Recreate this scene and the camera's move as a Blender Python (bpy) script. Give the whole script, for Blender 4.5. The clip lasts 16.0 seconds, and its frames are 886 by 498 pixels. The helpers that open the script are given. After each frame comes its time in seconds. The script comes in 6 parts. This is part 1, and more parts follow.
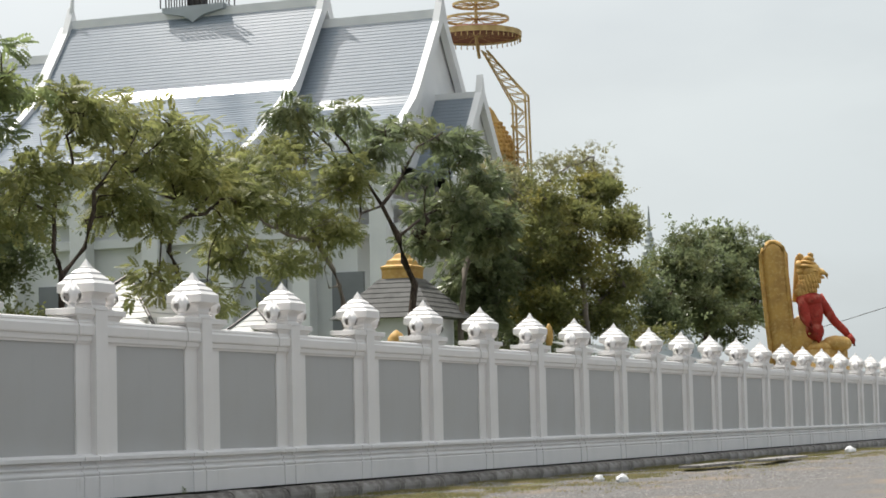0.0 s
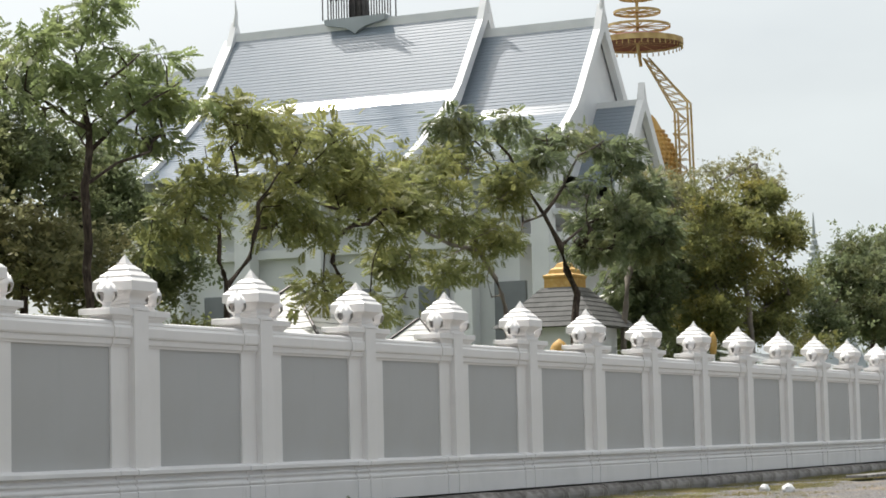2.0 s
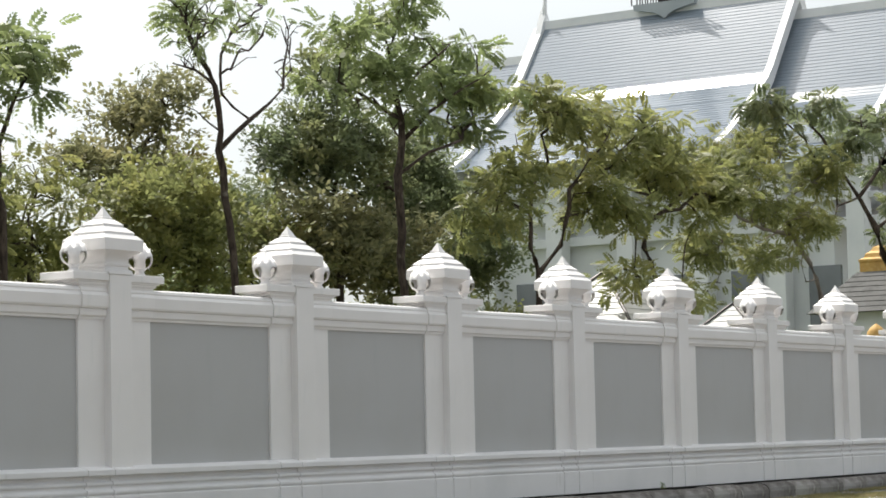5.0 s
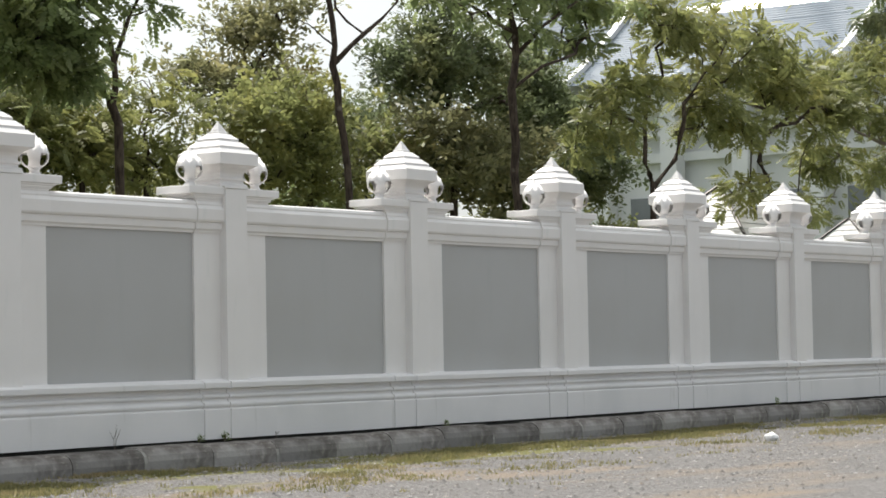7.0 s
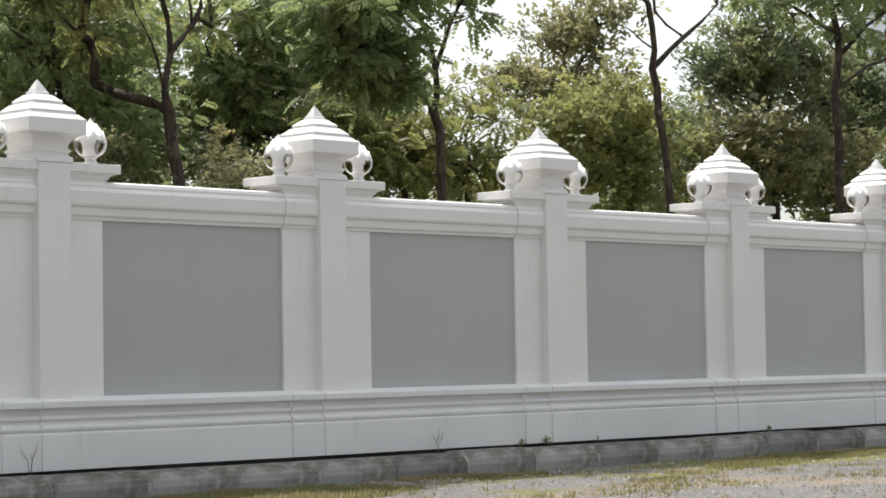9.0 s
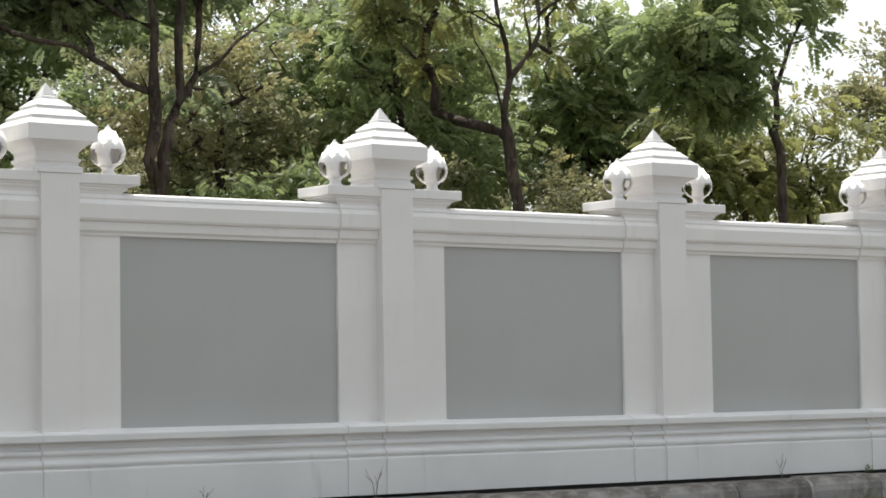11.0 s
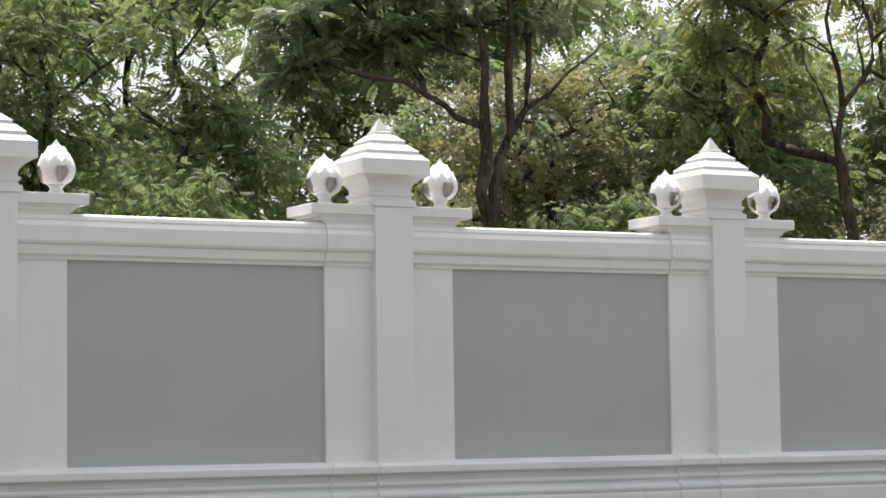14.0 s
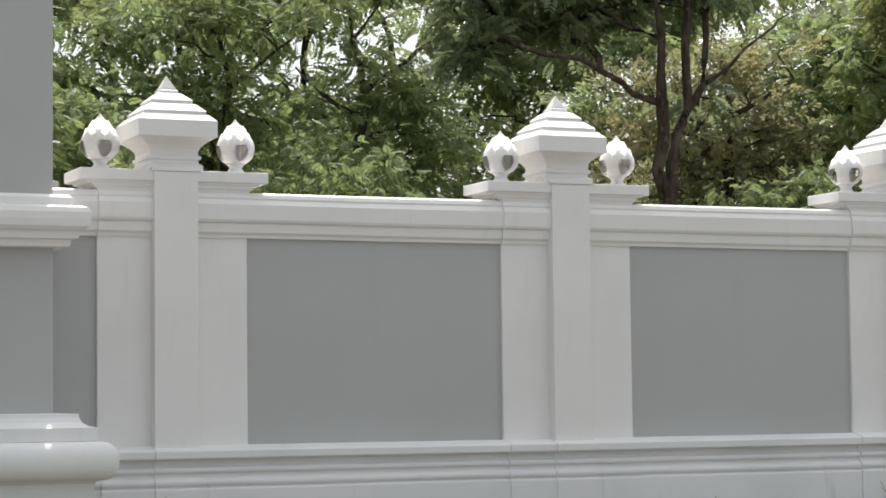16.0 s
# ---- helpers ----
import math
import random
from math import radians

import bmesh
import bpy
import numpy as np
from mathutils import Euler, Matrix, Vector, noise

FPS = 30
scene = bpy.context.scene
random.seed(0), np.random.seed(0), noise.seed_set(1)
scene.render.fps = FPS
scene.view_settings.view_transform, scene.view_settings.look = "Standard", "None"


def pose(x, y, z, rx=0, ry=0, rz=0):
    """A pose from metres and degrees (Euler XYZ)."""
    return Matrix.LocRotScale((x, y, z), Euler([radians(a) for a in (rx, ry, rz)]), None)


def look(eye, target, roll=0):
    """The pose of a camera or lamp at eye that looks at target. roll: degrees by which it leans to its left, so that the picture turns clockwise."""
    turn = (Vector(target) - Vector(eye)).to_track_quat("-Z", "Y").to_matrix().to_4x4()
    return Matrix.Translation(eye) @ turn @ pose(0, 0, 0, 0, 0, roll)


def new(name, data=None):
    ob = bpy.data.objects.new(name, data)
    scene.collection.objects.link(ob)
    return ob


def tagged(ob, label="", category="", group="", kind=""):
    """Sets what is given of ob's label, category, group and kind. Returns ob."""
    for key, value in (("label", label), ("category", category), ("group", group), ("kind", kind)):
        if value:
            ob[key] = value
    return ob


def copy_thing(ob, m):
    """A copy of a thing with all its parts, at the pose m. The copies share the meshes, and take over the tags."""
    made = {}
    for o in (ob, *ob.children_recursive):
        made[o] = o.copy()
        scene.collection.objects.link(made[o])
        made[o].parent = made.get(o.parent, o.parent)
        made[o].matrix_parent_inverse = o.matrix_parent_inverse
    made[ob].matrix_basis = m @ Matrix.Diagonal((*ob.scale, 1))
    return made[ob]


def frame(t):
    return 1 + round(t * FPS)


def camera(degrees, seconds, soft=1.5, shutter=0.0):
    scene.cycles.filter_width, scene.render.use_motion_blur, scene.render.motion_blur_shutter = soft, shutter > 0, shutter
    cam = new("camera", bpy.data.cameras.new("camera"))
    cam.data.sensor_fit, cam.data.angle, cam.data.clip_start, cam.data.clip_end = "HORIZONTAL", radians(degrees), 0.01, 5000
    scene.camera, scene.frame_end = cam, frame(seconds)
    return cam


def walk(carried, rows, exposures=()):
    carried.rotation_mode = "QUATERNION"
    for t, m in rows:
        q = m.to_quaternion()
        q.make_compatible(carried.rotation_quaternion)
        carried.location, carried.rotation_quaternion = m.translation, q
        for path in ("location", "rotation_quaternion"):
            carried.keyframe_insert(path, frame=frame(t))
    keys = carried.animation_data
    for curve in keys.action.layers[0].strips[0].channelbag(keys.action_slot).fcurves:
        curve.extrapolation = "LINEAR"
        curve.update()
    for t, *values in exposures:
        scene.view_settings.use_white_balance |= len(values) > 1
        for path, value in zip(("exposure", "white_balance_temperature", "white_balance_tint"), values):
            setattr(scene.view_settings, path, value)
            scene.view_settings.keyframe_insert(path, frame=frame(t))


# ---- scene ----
# ---- camera ----
cam = camera(22.46, 16.0, 1.7)
EYE = (-28.87, -16.54, 1.117)
# seconds, yaw, pitch, roll in degrees: the camera turns on one spot
TURNS = [
    (0.0, -69.119, 4.537, -1.32),
    (0.5, -68.528, 4.601, -1.31),
    (1.0, -67.186, 4.719, -1.30),
    (1.5, -66.049, 4.803, -1.30),
    (2.0, -64.947, 4.865, -1.31),
    (2.5, -63.984, 4.927, -1.31),
    (3.0, -62.689, 4.977, -1.31),
    (3.5, -61.291, 5.050, -1.33),
    (4.0, -59.791, 5.104, -1.33),
    (4.5, -58.343, 5.118, -1.32),
    (4.7, -57.699, 5.024, -1.32),
    (6.8, -54.312, 2.699, -1.07),
    (7.0, -53.963, 2.553, -1.05),
    (7.5, -52.287, 2.499, -1.04),
    (8.0, -49.706, 2.631, -0.99),
    (8.5, -47.766, 2.734, -0.95),
    (9.0, -45.745, 2.812, -0.92),
    (9.5, -43.735, 2.881, -0.91),
    (10.0, -41.334, 2.990, -0.89),
    (10.2, -40.361, 3.068, -0.90),
    (12.3, -33.328, 4.254, -0.88),
    (12.5, -32.887, 4.264, -0.88),
    (13.0, -31.534, 4.295, -0.88),
    (13.5, -30.083, 4.375, -0.88),
    (14.0, -28.545, 4.508, -0.82),
    (14.5, -27.401, 4.479, -0.79),
    (15.0, -26.661, 4.179, -0.74),
    (15.5, -25.485, 4.043, -0.71),
    (16.0, -23.990, 3.994, -0.70),
]
walk(cam, [(t, pose(*EYE, 90 + pitch, 0, yaw) @ pose(0, 0, 0, 0, 0, roll)) for t, yaw, pitch, roll in TURNS],
     [(0.0, -0.03), (2.5, 0.08), (4.5, 0.13), (7.0, 0.14), (9.0, 0.21), (12.5, 0.25), (16.0, 0.26)])

# ---- light ----
SUN_WAY = Vector((0.2, 0.45, 0.87)).normalized()
world = bpy.data.worlds.new("hazy_sky")
scene.world = world
world.use_nodes = True
wn, wl = world.node_tree.nodes, world.node_tree.links
wn.clear()
w_out, w_bg = wn.new("ShaderNodeOutputWorld"), wn.new("ShaderNodeBackground")
w_sky = wn.new("ShaderNodeTexSky")
w_sky.sky_type = "NISHITA"
w_sky.sun_disc = False
w_sky.sun_elevation = math.asin(SUN_WAY.z)
w_sky.sun_rotation = math.atan2(SUN_WAY.x, SUN_WAY.y)
w_sky.dust_density = 4.0
w_dim = wn.new("ShaderNodeMix")
w_dim.data_type, w_dim.blend_type = "RGBA", "MULTIPLY"
w_dim.inputs[0].default_value = 1.0
w_dim.inputs[7].default_value = (0.085, 0.085, 0.085, 1)
w_co, w_map, w_noise, w_ramp = wn.new("ShaderNodeTexCoord"), wn.new("ShaderNodeMapping"), wn.new("ShaderNodeTexNoise"), wn.new("ShaderNodeMapRange")
w_map.inputs["Scale"].default_value = (2.2, 2.2, 6.0)
w_noise.inputs["Scale"].default_value = 1.6
w_noise.inputs["Detail"].default_value = 5.0
w_ramp.inputs["From Min"].default_value, w_ramp.inputs["From Max"].default_value = 0.35, 0.68
w_ramp.inputs["To Min"].default_value, w_ramp.inputs["To Max"].default_value = 0.55, 0.97
w_mix = wn.new("ShaderNodeMix")
w_mix.data_type = "RGBA"
w_mix.inputs[7].default_value = (0.58, 0.64, 0.662, 1)
wl.new(w_co.outputs["Generated"], w_map.inputs["Vector"])
wl.new(w_map.outputs["Vector"], w_noise.inputs["Vector"])
wl.new(w_noise.outputs["Fac"], w_ramp.inputs["Value"])
wl.new(w_sky.outputs["Color"], w_dim.inputs[6])
wl.new(w_ramp.outputs["Result"], w_mix.inputs[0])
wl.new(w_dim.outputs[2], w_mix.inputs[6])
# hazy glow round the sun
w_dot, w_pow, w_glow, w_add = wn.new("ShaderNodeVectorMath"), wn.new("ShaderNodeMath"), wn.new("ShaderNodeMix"), wn.new("ShaderNodeMath")
w_dot.operation, w_pow.operation, w_add.operation = "DOT_PRODUCT", "POWER", "MAXIMUM"
w_dot.inputs[1].default_value = SUN_WAY
wl.new(w_co.outputs["Generated"], w_dot.inputs[0])
wl.new(w_dot.outputs["Value"], w_add.inputs[0])
w_add.inputs[1].default_value = 0.0
wl.new(w_add.outputs[0], w_pow.inputs[0])
w_pow.inputs[1].default_value = 2.2
w_glow.data_type, w_glow.blend_type = "RGBA", "ADD"
wl.new(w_pow.outputs[0], w_glow.inputs[0])
wl.new(w_mix.outputs[2], w_glow.inputs[6])
w_glow.inputs[7].default_value = (1.3, 1.26, 1.18, 1)
wl.new(w_glow.outputs[2], w_bg.inputs["Color"])
w_bg.inputs["Strength"].default_value = 1.0
wl.new(w_bg.outputs["Background"], w_out.inputs["Surface"])
sun = new("sun", bpy.data.lights.new("sun", "SUN"))
sun.data.energy, sun.data.angle, sun.data.color = 4.3, radians(0.6), (1.0, 0.96, 0.9)
sun.matrix_world = look(SUN_WAY * 60, (0, 0, 0))


# ---- materials ----
def material(name, colour, rough=0.6, metal=0.0, spots=(), bump=0.0, bump_scale=40.0, spec=0.5, island=0.0, piece=0.0, coat=0.0):
    """A principled material. spots: (scale, colour, from, to, detail) layers of noise over the base colour."""
    m = bpy.data.materials.new(name)
    m.use_nodes = True
    n, l = m.node_tree.nodes, m.node_tree.links
    b = n["Principled BSDF"]
    b.inputs["Roughness"].default_value, b.inputs["Metallic"].default_value = rough, metal
    b.inputs["Specular IOR Level"].default_value = spec
    b.inputs["Coat Weight"].default_value = coat
    co = n.new("ShaderNodeTexCoord")
    rgb = n.new("ShaderNodeRGB")
    rgb.outputs[0].default_value = (*colour, 1)
    last = rgb.outputs[0]
    for scale, col, lo, hi, detail in spots:
        tex, rng, mix = n.new("ShaderNodeTexNoise"), n.new("ShaderNodeMapRange"), n.new("ShaderNodeMix")
        mix.data_type = "RGBA"
        if isinstance(scale, tuple):
            mp = n.new("ShaderNodeMapping")
            mp.inputs["Scale"].default_value = scale
            l.new(co.outputs["Object"], mp.inputs["Vector"])
            l.new(mp.outputs["Vector"], tex.inputs["Vector"])
            tex.inputs["Scale"].default_value = 1.0
        else:
            l.new(co.outputs["Object"], tex.inputs["Vector"])
            tex.inputs["Scale"].default_value = scale
        tex.inputs["Detail"].default_value = detail
        rng.inputs["From Min"].default_value, rng.inputs["From Max"].default_value = lo, hi
        l.new(tex.outputs["Fac"], rng.inputs["Value"])
        l.new(rng.outputs["Result"], mix.inputs[0])
        l.new(last, mix.inputs[6])
        mix.inputs[7].default_value = (*col, 1)
        last = mix.outputs[2]
    if island or piece:
        hsv, rng = n.new("ShaderNodeHueSaturation"), n.new("ShaderNodeMapRange")
        if island:
            l.new(n.new("ShaderNodeNewGeometry").outputs["Random Per Island"], rng.inputs["Value"])
        else:
            l.new(n.new("ShaderNodeObjectInfo").outputs["Random"], rng.inputs["Value"])
        k = island or piece
        rng.inputs["To Min"].default_value, rng.inputs["To Max"].default_value = 1 - k, 1 + k
        l.new(rng.outputs["Result"], hsv.inputs["Value"])
        l.new(last, hsv.inputs["Color"])
        last = hsv.outputs["Color"]
    l.new(last, b.inputs["Base Color"])
    if bump:
        tex, bp = n.new("ShaderNodeTexNoise"), n.new("ShaderNodeBump")
        l.new(co.outputs["Object"], tex.inputs["Vector"])
        tex.inputs["Scale"].default_value, tex.inputs["Detail"].default_value = bump_scale, 5.0
        bp.inputs["Strength"].default_value, bp.inputs["Distance"].default_value = bump, 0.02
        l.new(tex.outputs["Fac"], bp.inputs["Height"])
        l.new(bp.outputs["Normal"], b.inputs["Normal"])
    return m


def leaf_material(name, dark, light, accent, share=0.3, gloss=0.45):
    """Thin leaves: some light passes through, each leaflet a little different, whole clumps yellower."""
    m = bpy.data.materials.new(name)
    m.use_nodes = True
    n, l = m.node_tree.nodes, m.node_tree.links
    b, out = n["Principled BSDF"], n["Material Output"]
    geo, co, tex, rng = n.new("ShaderNodeNewGeometry"), n.new("ShaderNodeTexCoord"), n.new("ShaderNodeTexNoise"), n.new("ShaderNodeMapRange")
    mix1, mix2 = n.new("ShaderNodeMix"), n.new("ShaderNodeMix")
    mix1.data_type = mix2.data_type = "RGBA"
    mix1.inputs[6].default_value, mix1.inputs[7].default_value = (*dark, 1), (*light, 1)
    l.new(geo.outputs["Random Per Island"], mix1.inputs[0])
    l.new(co.outputs["Object"], tex.inputs["Vector"])
    tex.inputs["Scale"].default_value, tex.inputs["Detail"].default_value = 0.9, 3.0
    rng.inputs["From Min"].default_value, rng.inputs["From Max"].default_value = 0.48, 0.72
    rng.inputs["To Max"].default_value = share * 2
    l.new(tex.outputs["Fac"], rng.inputs["Value"])
    l.new(rng.outputs["Result"], mix2.inputs[0])
    l.new(mix1.outputs[2], mix2.inputs[6])
    mix2.inputs[7].default_value = (*accent, 1)
    l.new(mix2.outputs[2], b.inputs["Base Color"])
    b.inputs["Roughness"].default_value = gloss
    b.inputs["Specular IOR Level"].default_value = 0.4
    tr, sh = n.new("ShaderNodeBsdfTranslucent"), n.new("ShaderNodeMixShader")
    l.new(mix2.outputs[2], tr.inputs["Color"])
    sh.inputs[0].default_value = 0.6
    l.new(b.outputs[0], sh.inputs[1])
    l.new(tr.outputs[0], sh.inputs[2])
    l.new(sh.outputs[0], out.inputs["Surface"])
    return m


WHITE = material("white_wall_paint", (0.80, 0.773, 0.76), 0.45, spots=((1.3, (0.755, 0.73, 0.715), 0.45, 0.75, 4), ((9, 9, 1.2), (0.70, 0.70, 0.68), 0.62, 0.85, 5)), bump=0.06, bump_scale=60)
WHITE_STAINED = material("white_paint_with_stains", (0.79, 0.77, 0.77), 0.68, spots=((1.1, (0.71, 0.70, 0.70), 0.45, 0.75, 4), ((6, 6, 1.0), (0.52, 0.51, 0.48), 0.66, 0.86, 6)), bump=0.07, bump_scale=50)
GREY = material("grey_panel_paint", (0.442, 0.44, 0.438), 0.55, spots=((0.8, (0.42, 0.412, 0.402), 0.4, 0.7, 3), ((5, 5, 0.8), (0.41, 0.415, 0.41), 0.6, 0.85, 5)), bump=0.05, bump_scale=80)
# near-black colour that stands in for shade in the gap under the plinths
GAP_SHADE = material("near_black_gap_shade", (0.02, 0.02, 0.018), 0.9, spots=((4, (0.05, 0.05, 0.04), 0.4, 0.7, 4),))
KERB = material("weathered_kerb_concrete", (0.29, 0.275, 0.262), 0.85, spots=((3.0, (0.115, 0.10, 0.09), 0.42, 0.62, 6), (14, (0.32, 0.30, 0.27), 0.55, 0.75, 5)), bump=0.35, bump_scale=25, piece=0.25)
MORTAR = material("pale_mortar", (0.34, 0.325, 0.30), 0.9, spots=((8, (0.30, 0.29, 0.27), 0.45, 0.7, 5),), bump=0.4, bump_scale=30)
BARK = material("dark_rough_bark", (0.062, 0.046, 0.036), 0.92, spots=((2.2, (0.13, 0.10, 0.08), 0.5, 0.72, 6), ((24, 24, 5), (0.03, 0.022, 0.017), 0.46, 0.64, 6), (7, (0.17, 0.145, 0.12), 0.62, 0.74, 5)), bump=1.0, bump_scale=14, spec=0.2)
BARK_PALE = material("pale_grey_bark", (0.20, 0.17, 0.14), 0.9, spots=((2.0, (0.11, 0.09, 0.075), 0.45, 0.7, 5),), bump=0.5, bump_scale=18)
ROOF = material("blue_grey_glazed_tiles", (0.235, 0.272, 0.315), 0.13, spots=((0.5, (0.255, 0.292, 0.335), 0.4, 0.7, 4), ((3, 30, 3), (0.21, 0.245, 0.285), 0.5, 0.8, 4)), bump=0.05, bump_scale=7, spec=0.5)
ROOF_WHITE = material("white_roof_trim", (0.80, 0.80, 0.80), 0.4, spots=((0.7, (0.68, 0.69, 0.70), 0.45, 0.8, 5),), bump=0.05)
STONE_GREY = material("grey_shingles", (0.13, 0.127, 0.122), 0.8, spots=((3, (0.085, 0.085, 0.08), 0.45, 0.7, 5),), bump=0.5, bump_scale=8, piece=0.15)
GOLD = material("gold_paint", (0.60, 0.36, 0.10), 0.62, 0.1, spots=((1.6, (0.44, 0.25, 0.07), 0.42, 0.68, 6), (7, (0.66, 0.46, 0.18), 0.5, 0.75, 5)), bump=0.5, bump_scale=7)
GOLD_DULL = material("dull_gold_steel", (0.58, 0.42, 0.18), 0.55, 0.3, spots=((2, (0.38, 0.24, 0.08), 0.4, 0.7, 4),))
RED = material("faded_red_paint", (0.36, 0.04, 0.028), 0.75, spots=((2.2, (0.46, 0.13, 0.09), 0.5, 0.7, 6), (6, (0.22, 0.03, 0.02), 0.52, 0.7, 5)), bump=0.5, bump_scale=6, spec=0.25)
MAROON = material("maroon_cloth", (0.16, 0.035, 0.03), 0.7, spots=((3, (0.22, 0.07, 0.05), 0.4, 0.7, 4),))
DARK_METAL = material("dark_iron", (0.06, 0.055, 0.055), 0.5, 0.6, spots=((5, (0.12, 0.10, 0.09), 0.5, 0.8, 4),))
HUT_TILE = material("pale_grey_tiles", (0.43, 0.43, 0.415), 0.5, spots=((1.5, (0.36, 0.36, 0.35), 0.42, 0.7, 5),), bump=0.2, bump_scale=12)
GLASS = material("grey_window_glass", (0.24, 0.25, 0.26), 0.2, spots=((0.5, (0.18, 0.19, 0.20), 0.4, 0.7, 3),))
SPIRE = material("hazy_grey_stone", (0.42, 0.45, 0.47), 0.7, spots=((0.4, (0.33, 0.36, 0.38), 0.4, 0.7, 4),))
PAPER = material("crumpled_white_litter", (0.8, 0.8, 0.8), 0.6, spots=((30, (0.6, 0.6, 0.6), 0.45, 0.7, 3),))
CABLE = material("weathered_cable", (0.12, 0.12, 0.12), 0.7, spots=((3, (0.08, 0.08, 0.08), 0.4, 0.7, 3),))

LEAF_LIGHT = leaf_material("light_feathery_leaves", (0.17, 0.19, 0.075), (0.32, 0.335, 0.13), (0.38, 0.35, 0.115), 0.34)
LEAF_MID = leaf_material("mid_green_leaves", (0.165, 0.21, 0.09), (0.295, 0.355, 0.155), (0.35, 0.36, 0.14), 0.28)
LEAF_DARK = leaf_material("dark_glossy_leaves", (0.125, 0.155, 0.085), (0.22, 0.26, 0.13), (0.30, 0.275, 0.11), 0.24, 0.35)
LEAF_OLIVE = leaf_material("olive_leaves", (0.19, 0.20, 0.11), (0.33, 0.32, 0.165), (0.40, 0.34, 0.14), 0.36)
LEAF_YELLOW = leaf_material("yellowing_leaves", (0.145, 0.165, 0.065), (0.25, 0.255, 0.09), (0.34, 0.28, 0.07), 0.35)


# ---- builders ----
def flat_mesh(name, bm, mat, smooth=False):
    me = bpy.data.meshes.new(name)
    bmesh.ops.recalc_face_normals(bm, faces=bm.faces)
    bm.to_mesh(me)
    bm.free()
    if mat:
        me.materials.append(mat)
    if smooth:
        me.polygons.foreach_set("use_smooth", [True] * len(me.polygons))
    return me


def part(name, bm, mat, parent, label="", smooth=False):
    ob = new(name, flat_mesh(name, bm, mat, smooth))
    ob.parent = parent
    if label:
        ob["label"] = label
    return ob


def thing(name, at=(0, 0, 0), label="", category="", group="", kind="", turn=0):
    ob = new(name)
    ob.matrix_world = pose(*at, 0, 0, turn)
    ob.empty_display_size = 0.2
    return tagged(ob, label, category, group, kind)


def box(bm, x0, x1, y0, y1, z0, z1, bevel=0.0):
    vs = [bm.verts.new((x, y, z)) for x in (x0, x1) for y in (y0, y1) for z in (z0, z1)]
    fs = [bm.faces.new([vs[i] for i in q]) for q in ((0, 1, 3, 2), (4, 6, 7, 5), (0, 4, 5, 1), (2, 3, 7, 6), (0, 2, 6, 4), (1, 5, 7, 3))]
    if bevel:
        es = {e for f in fs for e in f.edges}
        bmesh.ops.bevel(bm, geom=list(es), offset=bevel, segments=2, affect="EDGES", profile=0.6)
    return bm


def extrude_profile(bm, prof, x0, x1, steps=1, wave=0.0):
    """A closed outline of (y, z) drawn along x."""
    rings = []
    for i in range(steps + 1):
        x = x0 + (x1 - x0) * i / steps
        rings.append([bm.verts.new((x, y + wave * noise.noise((x * 0.9, y * 3, z * 3)), z + wave * noise.noise((x * 0.7, z * 3, 7)))) for y, z in prof])
    n = len(prof)
    for a, b in zip(rings, rings[1:]):
        for i in range(n):
            bm.faces.new((a[i], a[(i + 1) % n], b[(i + 1) % n], b[i]))
    bm.faces.new(rings[0])
    bm.faces.new(rings[-1][::-1])
    return bm


def square_stack(bm, levels, cx=0, cy=0):
    """Square sections (half side, z) stacked into one shape."""
    rings = []
    for h, z in levels:
        h = max(h, 0.002)
        rings.append([bm.verts.new((cx + sx * h, cy + sy * h, z)) for sx, sy in ((-1, -1), (1, -1), (1, 1), (-1, 1))])
    for a, b in zip(rings, rings[1:]):
        for i in range(4):
            bm.faces.new((a[i], a[(i + 1) % 4], b[(i + 1) % 4], b[i]))
    bm.faces.new(rings[0][::-1])
    bm.faces.new(rings[-1])
    return bm


def lathe(bm, levels, n=16, cx=0, cy=0, lobes=0, depth=0.0):
    rings = []
    for r, z in levels:
        ring = []
        for i in range(n):
            a = 2 * math.pi * i / n
            q = r * (1 + depth * math.cos(lobes * a)) if lobes else r
            ring.append(bm.verts.new((cx + q * math.cos(a), cy + q * math.sin(a), z)))
        rings.append(ring)
    for a, b in zip(rings, rings[1:]):
        for i in range(n):
            bm.faces.new((a[i], a[(i + 1) % n], b[(i + 1) % n], b[i]))
    bm.faces.new(rings[0][::-1])
    bm.faces.new(rings[-1])
    return bm


def tube(bm, pts, radii, n=6):
    pts = [Vector(p) for p in pts]
    rings = []
    for i, p in enumerate(pts):
        d = (pts[min(i + 1, len(pts) - 1)] - pts[max(i - 1, 0)])
        d = d.normalized() if d.length > 1e-6 else Vector((0, 0, 1))
        a = d.orthogonal().normalized() if abs(d.z) < 0.9 else Vector((1, 0, 0)).cross(d).normalized()
        b = d.cross(a)
        rings.append([bm.verts.new(p + (a * math.cos(2 * math.pi * k / n) + b * math.sin(2 * math.pi * k / n)) * radii[i]) for k in range(n)])
    for a, b in zip(rings, rings[1:]):
        for i in range(n):
            bm.faces.new((a[i], a[(i + 1) % n], b[(i + 1) % n], b[i]))
    bm.faces.new(rings[0][::-1])
    bm.faces.new(rings[-1])
    return bm


